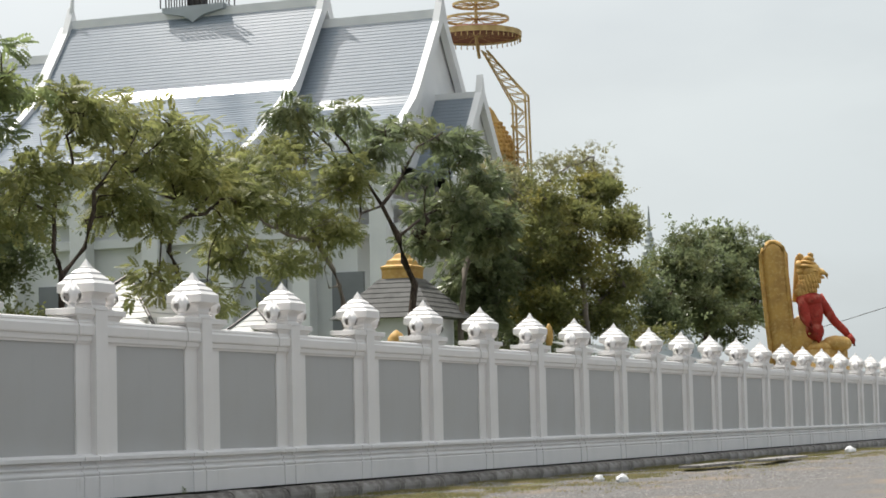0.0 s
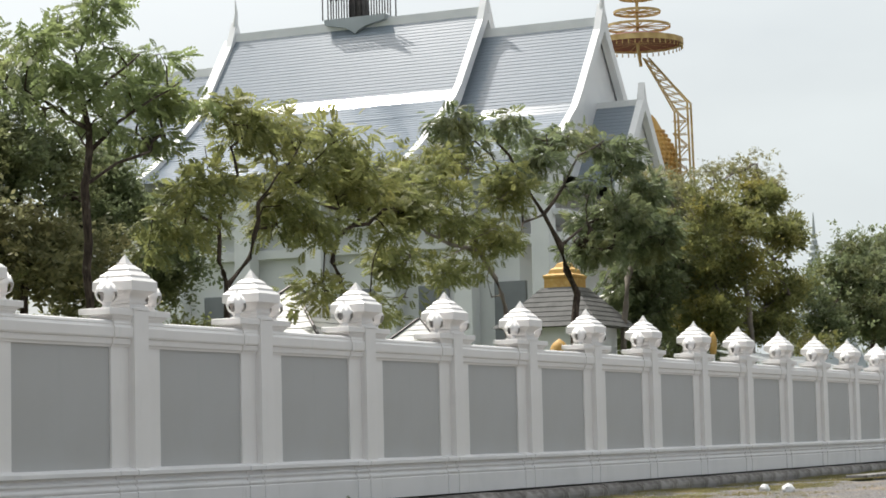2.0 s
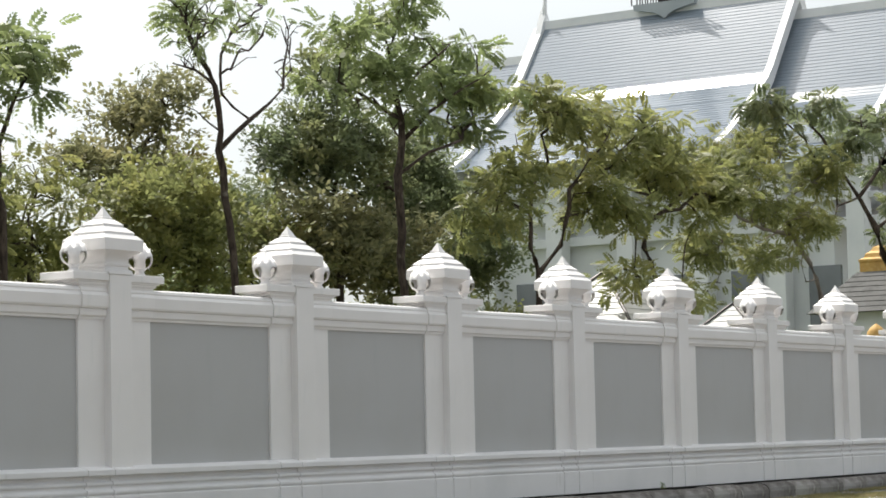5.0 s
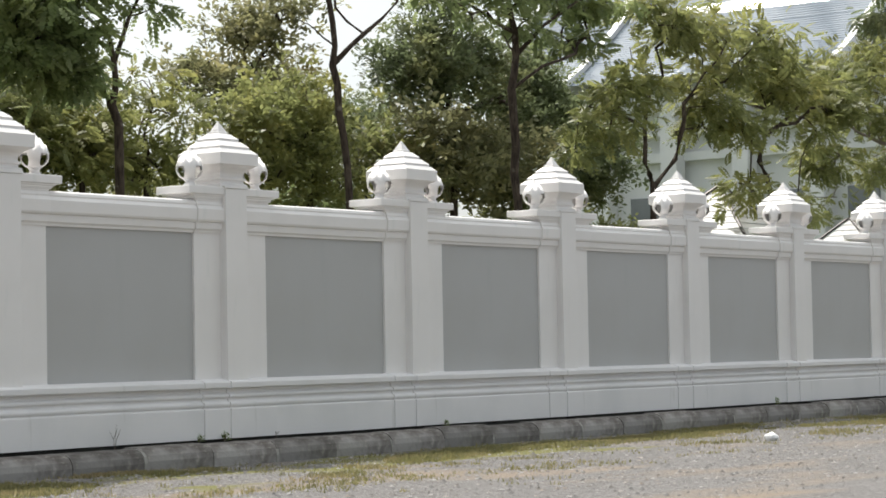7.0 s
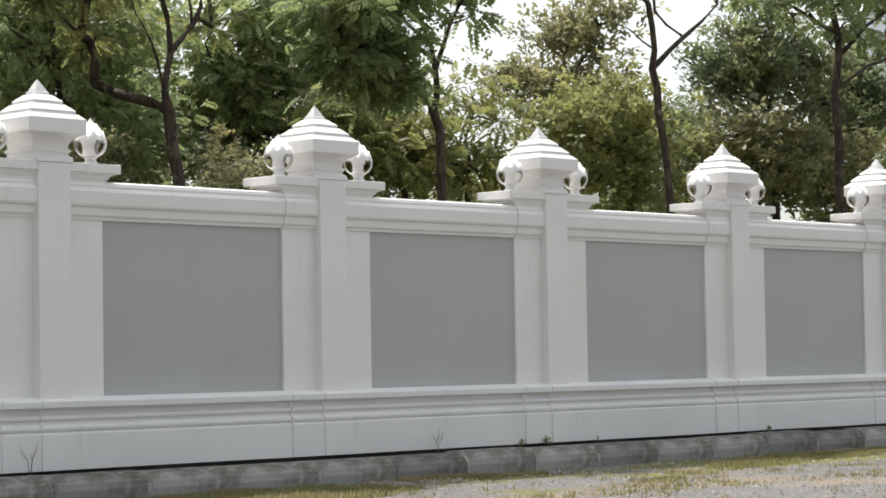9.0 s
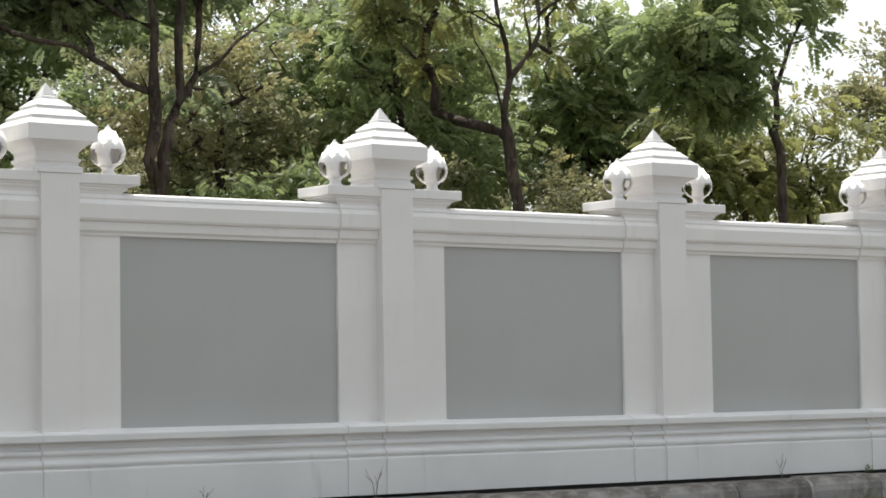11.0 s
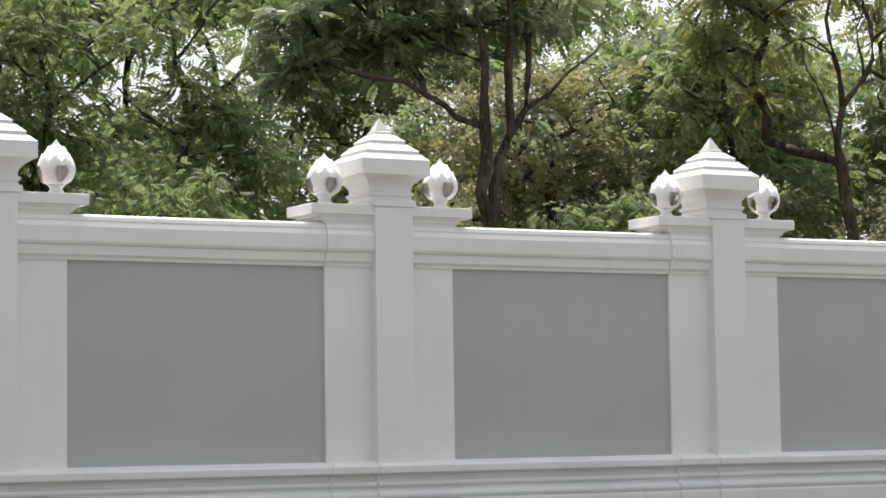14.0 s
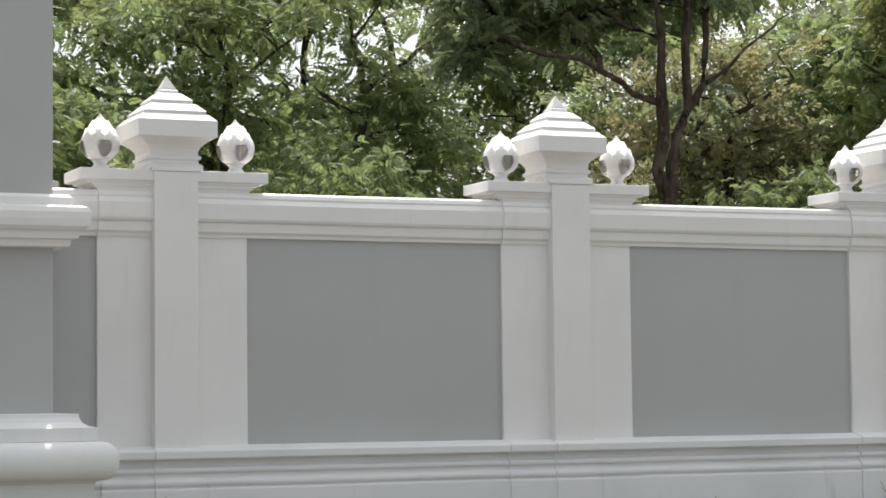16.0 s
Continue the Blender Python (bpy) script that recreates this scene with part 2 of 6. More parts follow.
def mesh_of_quads(name, verts, mat):
    """verts: array (count, 4, 3), one quad each."""
    k = len(verts)
    me = bpy.data.meshes.new(name)
    me.vertices.add(4 * k)
    me.vertices.foreach_set("co", np.ascontiguousarray(verts, dtype=np.float32).ravel())
    me.loops.add(4 * k)
    me.loops.foreach_set("vertex_index", np.arange(4 * k, dtype=np.int32))
    me.polygons.add(k)
    me.polygons.foreach_set("loop_start", np.arange(0, 4 * k, 4, dtype=np.int32))
    me.update(calc_edges=True)
    me.materials.append(mat)
    return me


# ---- ground ----
S = 3.4                      # spacing of the wall's posts
FIRST, LAST = -8, 24


def ground_height(x, y):
    """The street lies low and the temple court behind the wall a little higher; far off it is level."""
    z = 0.035 * noise.noise((x * 0.25, y * 0.4, 0)) + 0.012 * noise.noise((x * 1.3, y * 1.7, 5)) if -16 < y < -0.5 and -40 < x < 80 else 0.0
    return z + (0.16 if y > 0 else -0.09)


def build_ground():
    xs = [-3000, -600, -150, -60] + [-40 + 0.5 * i for i in range(241)] + [100, 160, 400, 1000, 3000]
    ys = [-3000, -600, -150, -60, -30, -20] + [-16 + 0.4 * i for i in range(40)] + [-0.06, 0.1, 6, 20, 40, 80, 200, 600, 3000]
    bm = bmesh.new()
    grid = [[bm.verts.new((x, y, ground_height(x, y))) for x in xs] for y in ys]
    for a, b in zip(grid, grid[1:]):
        for i in range(len(xs) - 1):
            bm.faces.new((a[i], a[i + 1], b[i + 1], b[i]))
    m = bpy.data.materials.new("gravel_and_thin_grass")
    m.use_nodes = True
    n, l = m.node_tree.nodes, m.node_tree.links
    b = n["Principled BSDF"]
    b.inputs["Roughness"].default_value = 0.95
    b.inputs["Specular IOR Level"].default_value = 0.2
    co, sep = n.new("ShaderNodeTexCoord"), n.new("ShaderNodeSeparateXYZ")
    l.new(co.outputs["Object"], sep.inputs[0])

    def tex(kind, scale, detail=4):
        t = n.new(kind)
        t.inputs["Scale"].default_value = scale
        if kind == "ShaderNodeTexNoise":
            t.inputs["Detail"].default_value = detail
        l.new(co.outputs["Object"], t.inputs["Vector"])
        return t

    def ranged(sock, a, c, lo=0.0, hi=1.0):
        r = n.new("ShaderNodeMapRange")
        r.inputs["From Min"].default_value, r.inputs["From Max"].default_value = a, c
        r.inputs["To Min"].default_value, r.inputs["To Max"].default_value = lo, hi
        l.new(sock, r.inputs["Value"])
        return r.outputs["Result"]

    def mixed(fac, a, c):
        x = n.new("ShaderNodeMix")
        x.data_type = "RGBA"
        l.new(fac, x.inputs[0])
        for s, v in ((6, a), (7, c)):
            if isinstance(v, tuple):
                x.inputs[s].default_value = (*v, 1)
            else:
                l.new(v, x.inputs[s])
        return x.outputs[2]

    def maths(op, a, c):
        x = n.new("ShaderNodeMath")
        x.operation = op
        for s, v in ((0, a), (1, c)):
            if isinstance(v, (int, float)):
                x.inputs[s].default_value = v
            else:
                l.new(v, x.inputs[s])
        return x.outputs[0]

    pebble = tex("ShaderNodeTexVoronoi", 34)
    grain = tex("ShaderNodeTexNoise", 38, 6)
    broad = tex("ShaderNodeTexNoise", 0.55, 5)
    patch = tex("ShaderNodeTexNoise", 0.9, 6)
    stretch = n.new("ShaderNodeMapping")
    stretch.inputs["Scale"].default_value = (0.42, 1.25, 1.0)
    l.new(co.outputs["Object"], stretch.inputs["Vector"])
    l.new(stretch.outputs["Vector"], patch.inputs["Vector"])
    l.new(stretch.outputs["Vector"], broad.inputs["Vector"])
    stone = mixed(ranged(pebble.outputs["Color"], 0.1, 0.9), (0.105, 0.10, 0.097), (0.26, 0.25, 0.245))
    stone = mixed(ranged(grain.outputs["Fac"], 0.45, 0.7), stone, (0.16, 0.15, 0.14))
    stone = mixed(ranged(broad.outputs["Fac"], 0.53, 0.68), stone, (0.25, 0.205, 0.16))
    green = mixed(ranged(grain.outputs["Fac"], 0.35, 0.65), (0.13, 0.14, 0.045), (0.22, 0.20, 0.085))
    near_wall = ranged(sep.outputs["Y"], -5.5, -1.6, 0.0, 0.315)
    cut = maths("SUBTRACT", 0.80, near_wall)
    grassy = ranged(maths("SUBTRACT", patch.outputs["Fac"], cut), 0.0, 0.07)
    inside = ranged(sep.outputs["Y"], 0.0, 0.2)
    street = mixed(grassy, stone, green)
    l.new(mixed(inside, street, (0.07, 0.085, 0.03)), b.inputs["Base Color"])
    bump = n.new("ShaderNodeBump")
    bump.inputs["Strength"].default_value, bump.inputs["Distance"].default_value = 0.7, 0.03
    l.new(maths("ADD", pebble.outputs["Distance"], grain.outputs["Fac"]), bump.inputs["Height"])
    l.new(bump.outputs["Normal"], b.inputs["Normal"])
    ob = new("ground", flat_mesh("ground", bm, m))
    tagged(ob, "grey gravel verge with thin dry grass along a white wall", "ground", kind="structure")


build_ground()

# ---- street wall ----
# outlines (distance in front of the panel, height)
PLINTH = ((0.150, 0.175), (0.150, 0.492), (0.146, 0.502), (0.124, 0.507), (0.124, 0.516), (0.136, 0.522), (0.145, 0.538), (0.145, 0.556), (0.136, 0.572), (0.112, 0.580), (0.104, 0.592), (0.104, 0.612),
          (0.122, 0.618), (0.132, 0.632), (0.132, 0.648), (0.122, 0.662), (0.094, 0.670), (0.086, 0.682), (0.084, 0.716), (0.150, 0.722), (0.164, 0.735), (0.164, 0.785), (0.152, 0.797), (0.04, 0.828))
COPING = ((0.025, 2.432), (0.03, 2.455), (0.05, 2.475), (0.055, 2.53), (0.05, 2.545), (0.075, 2.555), (0.085, 2.575), (0.09, 2.69), (0.075, 2.715), (0.065, 2.73), (0.07, 2.745), (0.055, 2.775), (0.03, 2.79))


def front(outline, off, back):
    """A closed outline of (y, z) from a moulding set off metres forward."""
    return [(-(o + off), z) for o, z in outline] + [(back, outline[-1][1]), (back, outline[0][1])]


street_wall = thing("wall_street", (0, 0, 0), "long white temple wall with grey panels, moulded plinth and coping", "wall", kind="structure")
wall_x0, wall_x1 = FIRST * S - 1.0, LAST * S + 1.7
part("plinth", extrude_profile(bmesh.new(), front(PLINTH, 0.0, 0.25), wall_x0, wall_x1, 420, 0.004), WHITE_STAINED, street_wall, "white moulded plinth with rain stains")
part("coping", extrude_profile(bmesh.new(), front(COPING, 0.0, 0.30), wall_x0, wall_x1, 420, 0.004), WHITE, street_wall, "white moulded coping")
# set-back footing, its gap shade painted near black
part("footing", box(bmesh.new(), wall_x0, wall_x1, -0.12, 0.25, -0.1, 0.172), GAP_SHADE, street_wall, "near-black footing painted as the shaded gap below the plinth")
panel_mesh = flat_mesh("panel", box(bmesh.new(), 0.585, S - 0.585, 0.0, 0.22, 0.826, 2.434), GREY)
for n_bay in range(FIRST, LAST):
    ob = new("panel", panel_mesh)
    ob.parent = street_wall
    ob.location.x = n_bay * S


# ---- posts with finials ----
def bud_mesh(n_a, rows):
    """A lotus bud: a cup of pointed petals with oval openings between ribs, round a small core."""
    bm = bmesh.new()
    lathe(bm, ((0.075, 0.0), (0.08, 0.012), (0.06, 0.03), (0.05, 0.05), (0.055, 0.065), (0.075, 0.085)), 16)
    key_r = [0.072, 0.110, 0.136, 0.148, 0.147, 0.137, 0.120, 0.097, 0.071, 0.046, 0.022, 0.003]
    key_z = [0.083, 0.105, 0.14, 0.18, 0.22, 0.255, 0.288, 0.32, 0.352, 0.382, 0.41, 0.44]
    for inner in (0.0, 0.014):
        rings = []
        for k in range(rows):
            u = 11 * k / (rows - 1)
            r, z = np.interp(u, range(12), key_r), np.interp(u, range(12), key_z)
            ring = []
            for i in range(n_a):
                a = 2 * math.pi * i / n_a
                swell = 0.035 * max(0.0, math.sin(math.pi * min(max((u - 2) / 7, 0), 1)))
                q = max(r * (1 + swell * abs(math.sin(4 * a))) - inner, 0.001)
                ring.append(bm.verts.new((q * math.cos(a), q * math.sin(a), z)))
            rings.append(ring)
        for k in range(rows - 1):
            for i in range(n_a):
                c = ((i + 0.5) / n_a * 4) % 1 - 0.5
                u = 11 * (k + 0.5) / (rows - 1)
                if (c / 0.24) ** 2 + ((u - 2.6) / 2.0) ** 2 >= 1:
                    bm.faces.new((rings[k][i], rings[k][(i + 1) % n_a], rings[k + 1][(i + 1) % n_a], rings[k + 1][i]))
    lathe(bm, ((0.04, 0.08), (0.035, 0.13), (0.04, 0.2), (0.05, 0.27), (0.04, 0.32), (0.01, 0.35)), 12)
    # two crowns of pointed petal tips that lie on the cup's shoulder
    def shoulder(z):
        return float(np.interp(z, key_z, key_r))
    for row, (count, low, dip, peak) in enumerate(((8, 0.222, 0.248, 0.322), (8, 0.27, 0.30, 0.388))):
        foot, edge, back = [], [], []
        for i in range(2 * count):
            a = math.pi * (i + row) / count
            c, d = math.cos(a), math.sin(a)
            z = peak if i % 2 == 0 else dip
            q0, q = shoulder(low) + 0.003, shoulder(z) + (0.02 if i % 2 == 0 else 0.003)
            foot.append(bm.verts.new((q0 * c, q0 * d, low)))
            edge.append(bm.verts.new((q * c, q * d, z)))
            back.append(bm.verts.new(((q - 0.018) * c, (q - 0.018) * d, z - 0.006)))
        for i in range(2 * count):
            j = (i + 1) % (2 * count)
            bm.faces.new((foot[i], foot[j], edge[j], edge[i]))
            bm.faces.new((edge[i], edge[j], back[j], back[i]))
    me = bpy.data.meshes.new("lotus_bud")
    bm.to_mesh(me)
    bm.free()
    me.materials.append(WHITE)
    me.polygons.foreach_set("use_smooth", [True] * len(me.polygons))
    return me


def post(bud):
    p = thing("wall_post", (0, 0, 0), "white wall post with stepped pointed finial and two lotus buds", "post", "posts along the street wall")
    part("pilaster", box(bmesh.new(), -0.6, 0.6, -0.03, 0.3, 0.80, 2.45, 0.006), WHITE, p)
    part("plinth_block", extrude_profile(bmesh.new(), front(PLINTH, 0.014, 0.27), -0.6, 0.6), WHITE_STAINED, p)
    part("capital", extrude_profile(bmesh.new(), front(COPING[:-1] + ((0.06, 2.80),), 0.018, 0.34), -0.6, 0.6), WHITE, p)
    bm = extrude_profile(bmesh.new(), front(PLINTH, 0.028, 0.2), -0.185, 0.185)
    part("strip_base", bm, WHITE_STAINED, p)
    part("strip", box(bmesh.new(), -0.175, 0.175, -0.128, 0.3, 0.80, 2.93, 0.005), WHITE, p)
    part("strip_cap", box(bmesh.new(), -0.2, 0.2, -0.136, 0.3, 2.932, 2.958, 0.005), WHITE, p)
    # the slab with a cove below it
    bm = bmesh.new()
    levels = ((0.60, 2.775, 0.062), (0.612, 2.785, 0.07), (0.612, 2.797, 0.07), (0.63, 2.803, 0.08), (0.645, 2.822, 0.088), (0.645, 2.832, 0.088), (0.675, 2.838, 0.096), (0.69, 2.852, 0.10), (0.745, 2.857, 0.112), (0.75, 2.863, 0.116), (0.75, 2.937, 0.116), (0.744, 2.943, 0.111))
    rings = []
    for h, z, o in levels:
        rings.append([bm.verts.new(v) for v in ((-h, -o, z), (h, -o, z), (h, 0.26 + o, z), (-h, 0.26 + o, z))])
    for a, b in zip(rings, rings[1:]):
        for i in range(4):
            bm.faces.new((a[i], a[(i + 1) % 4], b[(i + 1) % 4], b[i]))
    bm.faces.new(rings[-1])
    bm.faces.new(rings[0][::-1])
    part("slab", bm, WHITE, p)
    bm = square_stack(bmesh.new(), ((0.225, 2.93), (0.225, 2.985), (0.212, 2.992), (0.198, 3.0), (0.196, 3.025), (0.212, 3.033), (0.214, 3.055), (0.196, 3.062), (0.194, 3.085), (0.200, 3.11), (0.222, 3.14), (0.258, 3.168), (0.29, 3.186),
                                     (0.300, 3.192), (0.315, 3.198), (0.315, 3.325), (0.306, 3.333), (0.262, 3.375), (0.246, 3.378), (0.244, 3.402), (0.250, 3.404), (0.238, 3.415), (0.178, 3.468), (0.162, 3.47), (0.160, 3.494), (0.166, 3.496), (0.156, 3.506),
                                     (0.092, 3.558), (0.076, 3.56), (0.074, 3.582), (0.068, 3.588), (0.058, 3.592), (0.058, 3.602), (0.0, 3.705)), 0, 0.13)
    part("finial", bm, WHITE, p, "stepped square finial with a pointed tip")
    for s in (-1, 1):
        ob = new("lotus_bud", bud)
        ob.parent = p
        ob.location = (s * 0.545, 0.07, 2.94)
        ob.rotation_euler.z = math.pi / 4
        ob["label"] = "white hollow lotus bud ornament"
    return p


near_post, far_post = post(bud_mesh(80, 34)), post(bud_mesh(24, 12))
near_post.location.x, far_post.location.x = FIRST * S + S, LAST * S
for n_post in range(FIRST + 2, LAST):
    copy_thing(near_post if n_post < 2 else far_post, pose(n_post * S, 0, 0.006 * noise.noise((n_post * 1.7, 0, 0)), 0, 0, 0.4 * noise.noise((n_post * 2.3, 4, 0))))

# ---- gate pillar at the wall's near end ----
gate = thing("gate_pillar", (-26.0, -0.1, 0), "tall grey gate pillar with white mouldings beside the wall", "pillar")
part("shaft", box(bmesh.new(), -1.2, 1.07, -0.7, 0.9, 0.2, 6.0, 0.01), GREY, gate, "grey painted shaft")


def ring_moulding(levels):
    bm = bmesh.new()
    rings = []
    for o, z in levels:
        rings.append([bm.verts.new(v) for v in ((-1.2 - o, -0.7 - o, z), (1.07 + o, -0.7 - o, z), (1.07 + o, 0.9 + o, z), (-1.2 - o, 0.9 + o, z))])
    for a, b in zip(rings, rings[1:]):
        for i in range(4):
            bm.faces.new((a[i], a[(i + 1) % 4], b[(i + 1) % 4], b[i]))
    bm.faces.new(rings[-1])
    bm.faces.new(rings[0][::-1])
    return bm


part("band", ring_moulding(((0.01, 2.275), (0.10, 2.28), (0.105, 2.325), (0.15, 2.335), (0.155, 2.385), (0.19, 2.395), (0.215, 2.42), (0.222, 2.47), (0.222, 2.52), (0.205, 2.555), (0.17, 2.57), (0.12, 2.575), (0.115, 2.63), (0.09, 2.655), (0.01, 2.66))), WHITE, gate, "white moulded band")
part("base", ring_moulding(((0.24, 0.12), (0.24, 0.592), (0.25, 0.605), *((0.255 + 0.125 * math.sin(math.pi * k / 20) ** 0.7, 0.75 - 0.138 * math.cos(math.pi * k / 20)) for k in range(21)), (0.262, 0.892), (0.262, 0.985), (0.21, 0.995), (0.165, 1.025), (0.15, 1.06), (0.148, 1.085), (0.01, 1.09))), WHITE_STAINED, gate, "white base moulding with a fat roll")
# the shadow below the base is put into this footing's colour
part("footing", box(bmesh.new(), -1.4, 1.25, -0.9, 0.9, -0.1, 0.125), GAP_SHADE, gate)
part("cap", ring_moulding(((0.01, 5.9), (0.15, 5.95), (0.25, 6.05), (0.25, 6.2), (0.1, 6.3), (0.02, 6.32))), WHITE, gate)

# ---- temple hall ----
hall = thing("temple_hall", (62.5, 0, 0.16), "white temple hall with curved blue-grey tiled roofs in tiers", "temple")
# half outline of the roof from the ridge down: (distance from ridge, height)
CURVE = ((0.0, 20.28), (3.1, 16.22), (3.5, 15.77), (4.6, 14.95), (5.6, 14.24), (6.5, 13.6), (7.5, 12.95), (8.6, 12.35))


def on_curve(d, low=0.0):
    for (a, za), (b, zb) in zip(CURVE, CURVE[1:]):
        if d <= b:
            return za + (zb - za) * (d - a) / (b - a) - low
    return CURVE[-1][1] - low


def tiled_roof(y0, y1, low, depth, side):
    """Courses of tiles that overlap like steps, down one side of the roof."""
    bm = bmesh.new()
    d, pts = 0.0, []
    while d < depth:
        pts.append((d, on_curve(d, low)))
        z = on_curve(d, low)
        step = 0.21
        slope = (on_curve(d, low) - on_curve(d + 0.1, low)) / 0.1
        ahead = d + step / math.sqrt(1 + slope * slope)
        d = min([b for b, _ in CURVE if d + 0.02 < b < ahead] or [ahead])
    top = [bm.verts.new((0, y, pts[0][1])) for y in (y0, y1)]
    for (a, za), (b, zb) in zip(pts, pts[1:]):
        nx, nz = (za - zb), (b - a)
        k = 0.012 / math.hypot(nx, nz)
        bot = [bm.verts.new((side * (b + nx * k), y, zb + nz * k)) for y in (y0, y1)]
        lip = [bm.verts.new((side * b, y, zb)) for y in (y0, y1)]
        bm.faces.new((top[0], top[1], bot[1], bot[0]))
        bm.faces.new((bot[0], bot[1], lip[1], lip[0]))
        top = lip
    return bm


def bargeboard(y, low, depth, width, rise=0.35):
    """A white board that follows the roof's edge on both sides, thick and proud of the tiles."""
    bm = bmesh.new()
    ds = [depth * i / 14 for i in range(15)]
    path = [(-d, on_curve(d, low)) for d in ds[::-1]] + [(d, on_curve(d, low)) for d in ds[1:]]
    rings = []
    for x, z in path:
        k = rise if abs(x) > 0.2 else rise + 0.5
        rings.append([bm.verts.new(v) for v in ((x, y - width, z - 0.45), (x, y + width, z - 0.45), (x, y + width, z + k), (x, y - width, z + k))])
    for a, b in zip(rings, rings[1:]):
        for i in range(4):
            bm.faces.new((a[i], a[(i + 1) % 4], b[(i + 1) % 4], b[i]))
    bm.faces.new(rings[0])
    bm.faces.new(rings[-1][::-1])
    return bm


def gable(y, low, depth, base):
    bm = bmesh.new()
    ds = [depth * i / 10 for i in range(11)]
    line = [(-d, on_curve(d, low) - 0.1) for d in ds[::-1]] + [(d, on_curve(d, low) - 0.1) for d in ds[1:]] + [(depth, base), (-depth, base)]
    a = [bm.verts.new((x, y, z)) for x, z in line]
    b = [bm.verts.new((x, y + 0.3, z)) for x, z in line]
    bm.faces.new(a)
    bm.faces.new(b[::-1])
    for i in range(len(a)):
        bm.faces.new((a[i], b[i], b[(i + 1) % len(a)], a[(i + 1) % len(a)]))
    return bm


def horn(y, z, h=1.7):
    return tube(bmesh.new(), ((0, y, z - 0.3), (0, y - 0.03, z + 0.3), (0, y - 0.1, z + h * 0.6), (0, y - 0.05, z + h)), (0.2, 0.15, 0.08, 0.01), 8)


# main roof, two lower roofs towards the street, one lower roof behind
for y0, y1, low, depth in ((23.9, 36.9, 0.0, 8.6), (18.3, 24.4, 1.05, 8.2), (36.4, 43.0, 1.5, 6.2)):
    for side in (-1, 1):
        part("roof", tiled_roof(y0, y1, low, depth, side), ROOF, hall, "blue-grey glazed tiles in courses")
    part("ridge", extrude_profile(bmesh.new(), [(y0, 20.02 - low), (y1, 20.02 - low), (y1, 20.42 - low), (y0, 20.42 - low)], -0.2, 0.2), ROOF_WHITE, hall, "white ridge")
for y, low, depth in ((23.8, 0.0, 8.7), (36.9, 0.0, 8.7), (18.2, 1.05, 8.3), (43.0, 1.5, 6.3)):
    part("bargeboard", bargeboard(y, low, depth, 0.16, 0.28), ROOF_WHITE, hall, "curved white bargeboard")
    part("horn", horn(y, 20.45 - low), ROOF_WHITE, hall, "pointed white gable horn")
    part("gable", gable(y + 0.25, low, depth - 0.3, 12.0), ROOF_WHITE, hall)
# porch roof in front, lower
for side in (-1, 1):
    part("porch_roof", tiled_roof(16.5, 18.45, 4.75, 3.2, side), ROOF, hall, "lower porch roof of blue-grey tiles")
part("porch_ridge", extrude_profile(bmesh.new(), [(16.5, 15.2), (18.45, 15.2), (18.45, 15.55), (16.5, 15.55)], -0.2, 0.2), ROOF_WHITE, hall)
part("porch_bargeboard", bargeboard(16.4, 4.75, 3.3, 0.15, 0.28), ROOF_WHITE, hall)
part("porch_gable", gable(16.6, 4.75, 3.1, 11.3), ROOF_WHITE, hall)
# walls under the roofs
part("wall", box(bmesh.new(), -6.6, 6.6, 19.6, 36.2, -0.1, 12.9), ROOF_WHITE, hall, "white rendered wall")
part("rear_wall", box(bmesh.new(), -4.6, 4.6, 36.2, 42.5, -0.1, 13.5), ROOF_WHITE, hall)
part("eave_beam", box(bmesh.new(), -7.6, -6.7, 17.5, 36.5, 11.2, 11.7, 0.05), ROOF_WHITE, hall)
window_mesh = flat_mesh("window", box(bmesh.new(), -6.75, -6.55, -0.7, 0.7, 3.0, 7.4), GLASS)
column_mesh = flat_mesh("column", box(bmesh.new(), -7.7, -6.9, -0.4, 0.4, -0.1, 11.2, 0.06), ROOF_WHITE)
for k in range(5):
    ob = new("window", window_mesh)
    ob.parent, ob.location.y = hall, 20.0 + 3.5 * k
    ob["label"] = "tall grey window"
for k in range(6):
    ob = new("column", column_mesh)
    ob.parent, ob.location.y = hall, 18.2 + 3.5 * k
for z0, z1, o in ((-0.1, 1.4, 8.4), (8.9, 9.3, 7.0), (10.0, 10.25, 7.2)):
    part("cornice", box(bmesh.new(), -o, 6.6, 17.4, 36.4, z0, z1, 0.03), ROOF_WHITE, hall)

# iron railing crown on the main ridge
crown = thing("ridge_ornament", (62.5, 30.2, 20.2), "dark iron spikes on a silver-grey scalloped ridge plinth", "ornament")
bm = bmesh.new()
line = [(-1.6, 0.5), (1.6, 0.5), (1.55, 0.25), (1.0, 0.15), (0.5, 0.03), (0.22, -0.12), (0, -0.28), (-0.22, -0.12), (-0.5, 0.03), (-1.0, 0.15), (-1.55, 0.25)]
a = [bm.verts.new((-0.5, y, z)) for y, z in line]
b = [bm.verts.new((0.5, y, z)) for y, z in line]
bm.faces.new(a), bm.faces.new(b[::-1])
for i in range(len(a)):
    bm.faces.new((a[i], b[i], b[(i + 1) % len(a)], a[(i + 1) % len(a)]))
part("plinth", bm, SPIRE, crown, "silver-grey scalloped plinth")
spike = flat_mesh("spike", tube(bmesh.new(), ((0, 0, 0.5), (0, 0, 1.5), (0, 0, 1.6), (0, 0, 1.75), (0, 0, 2.1)), (0.035, 0.035, 0.07, 0.05, 0.005), 6), DARK_METAL)
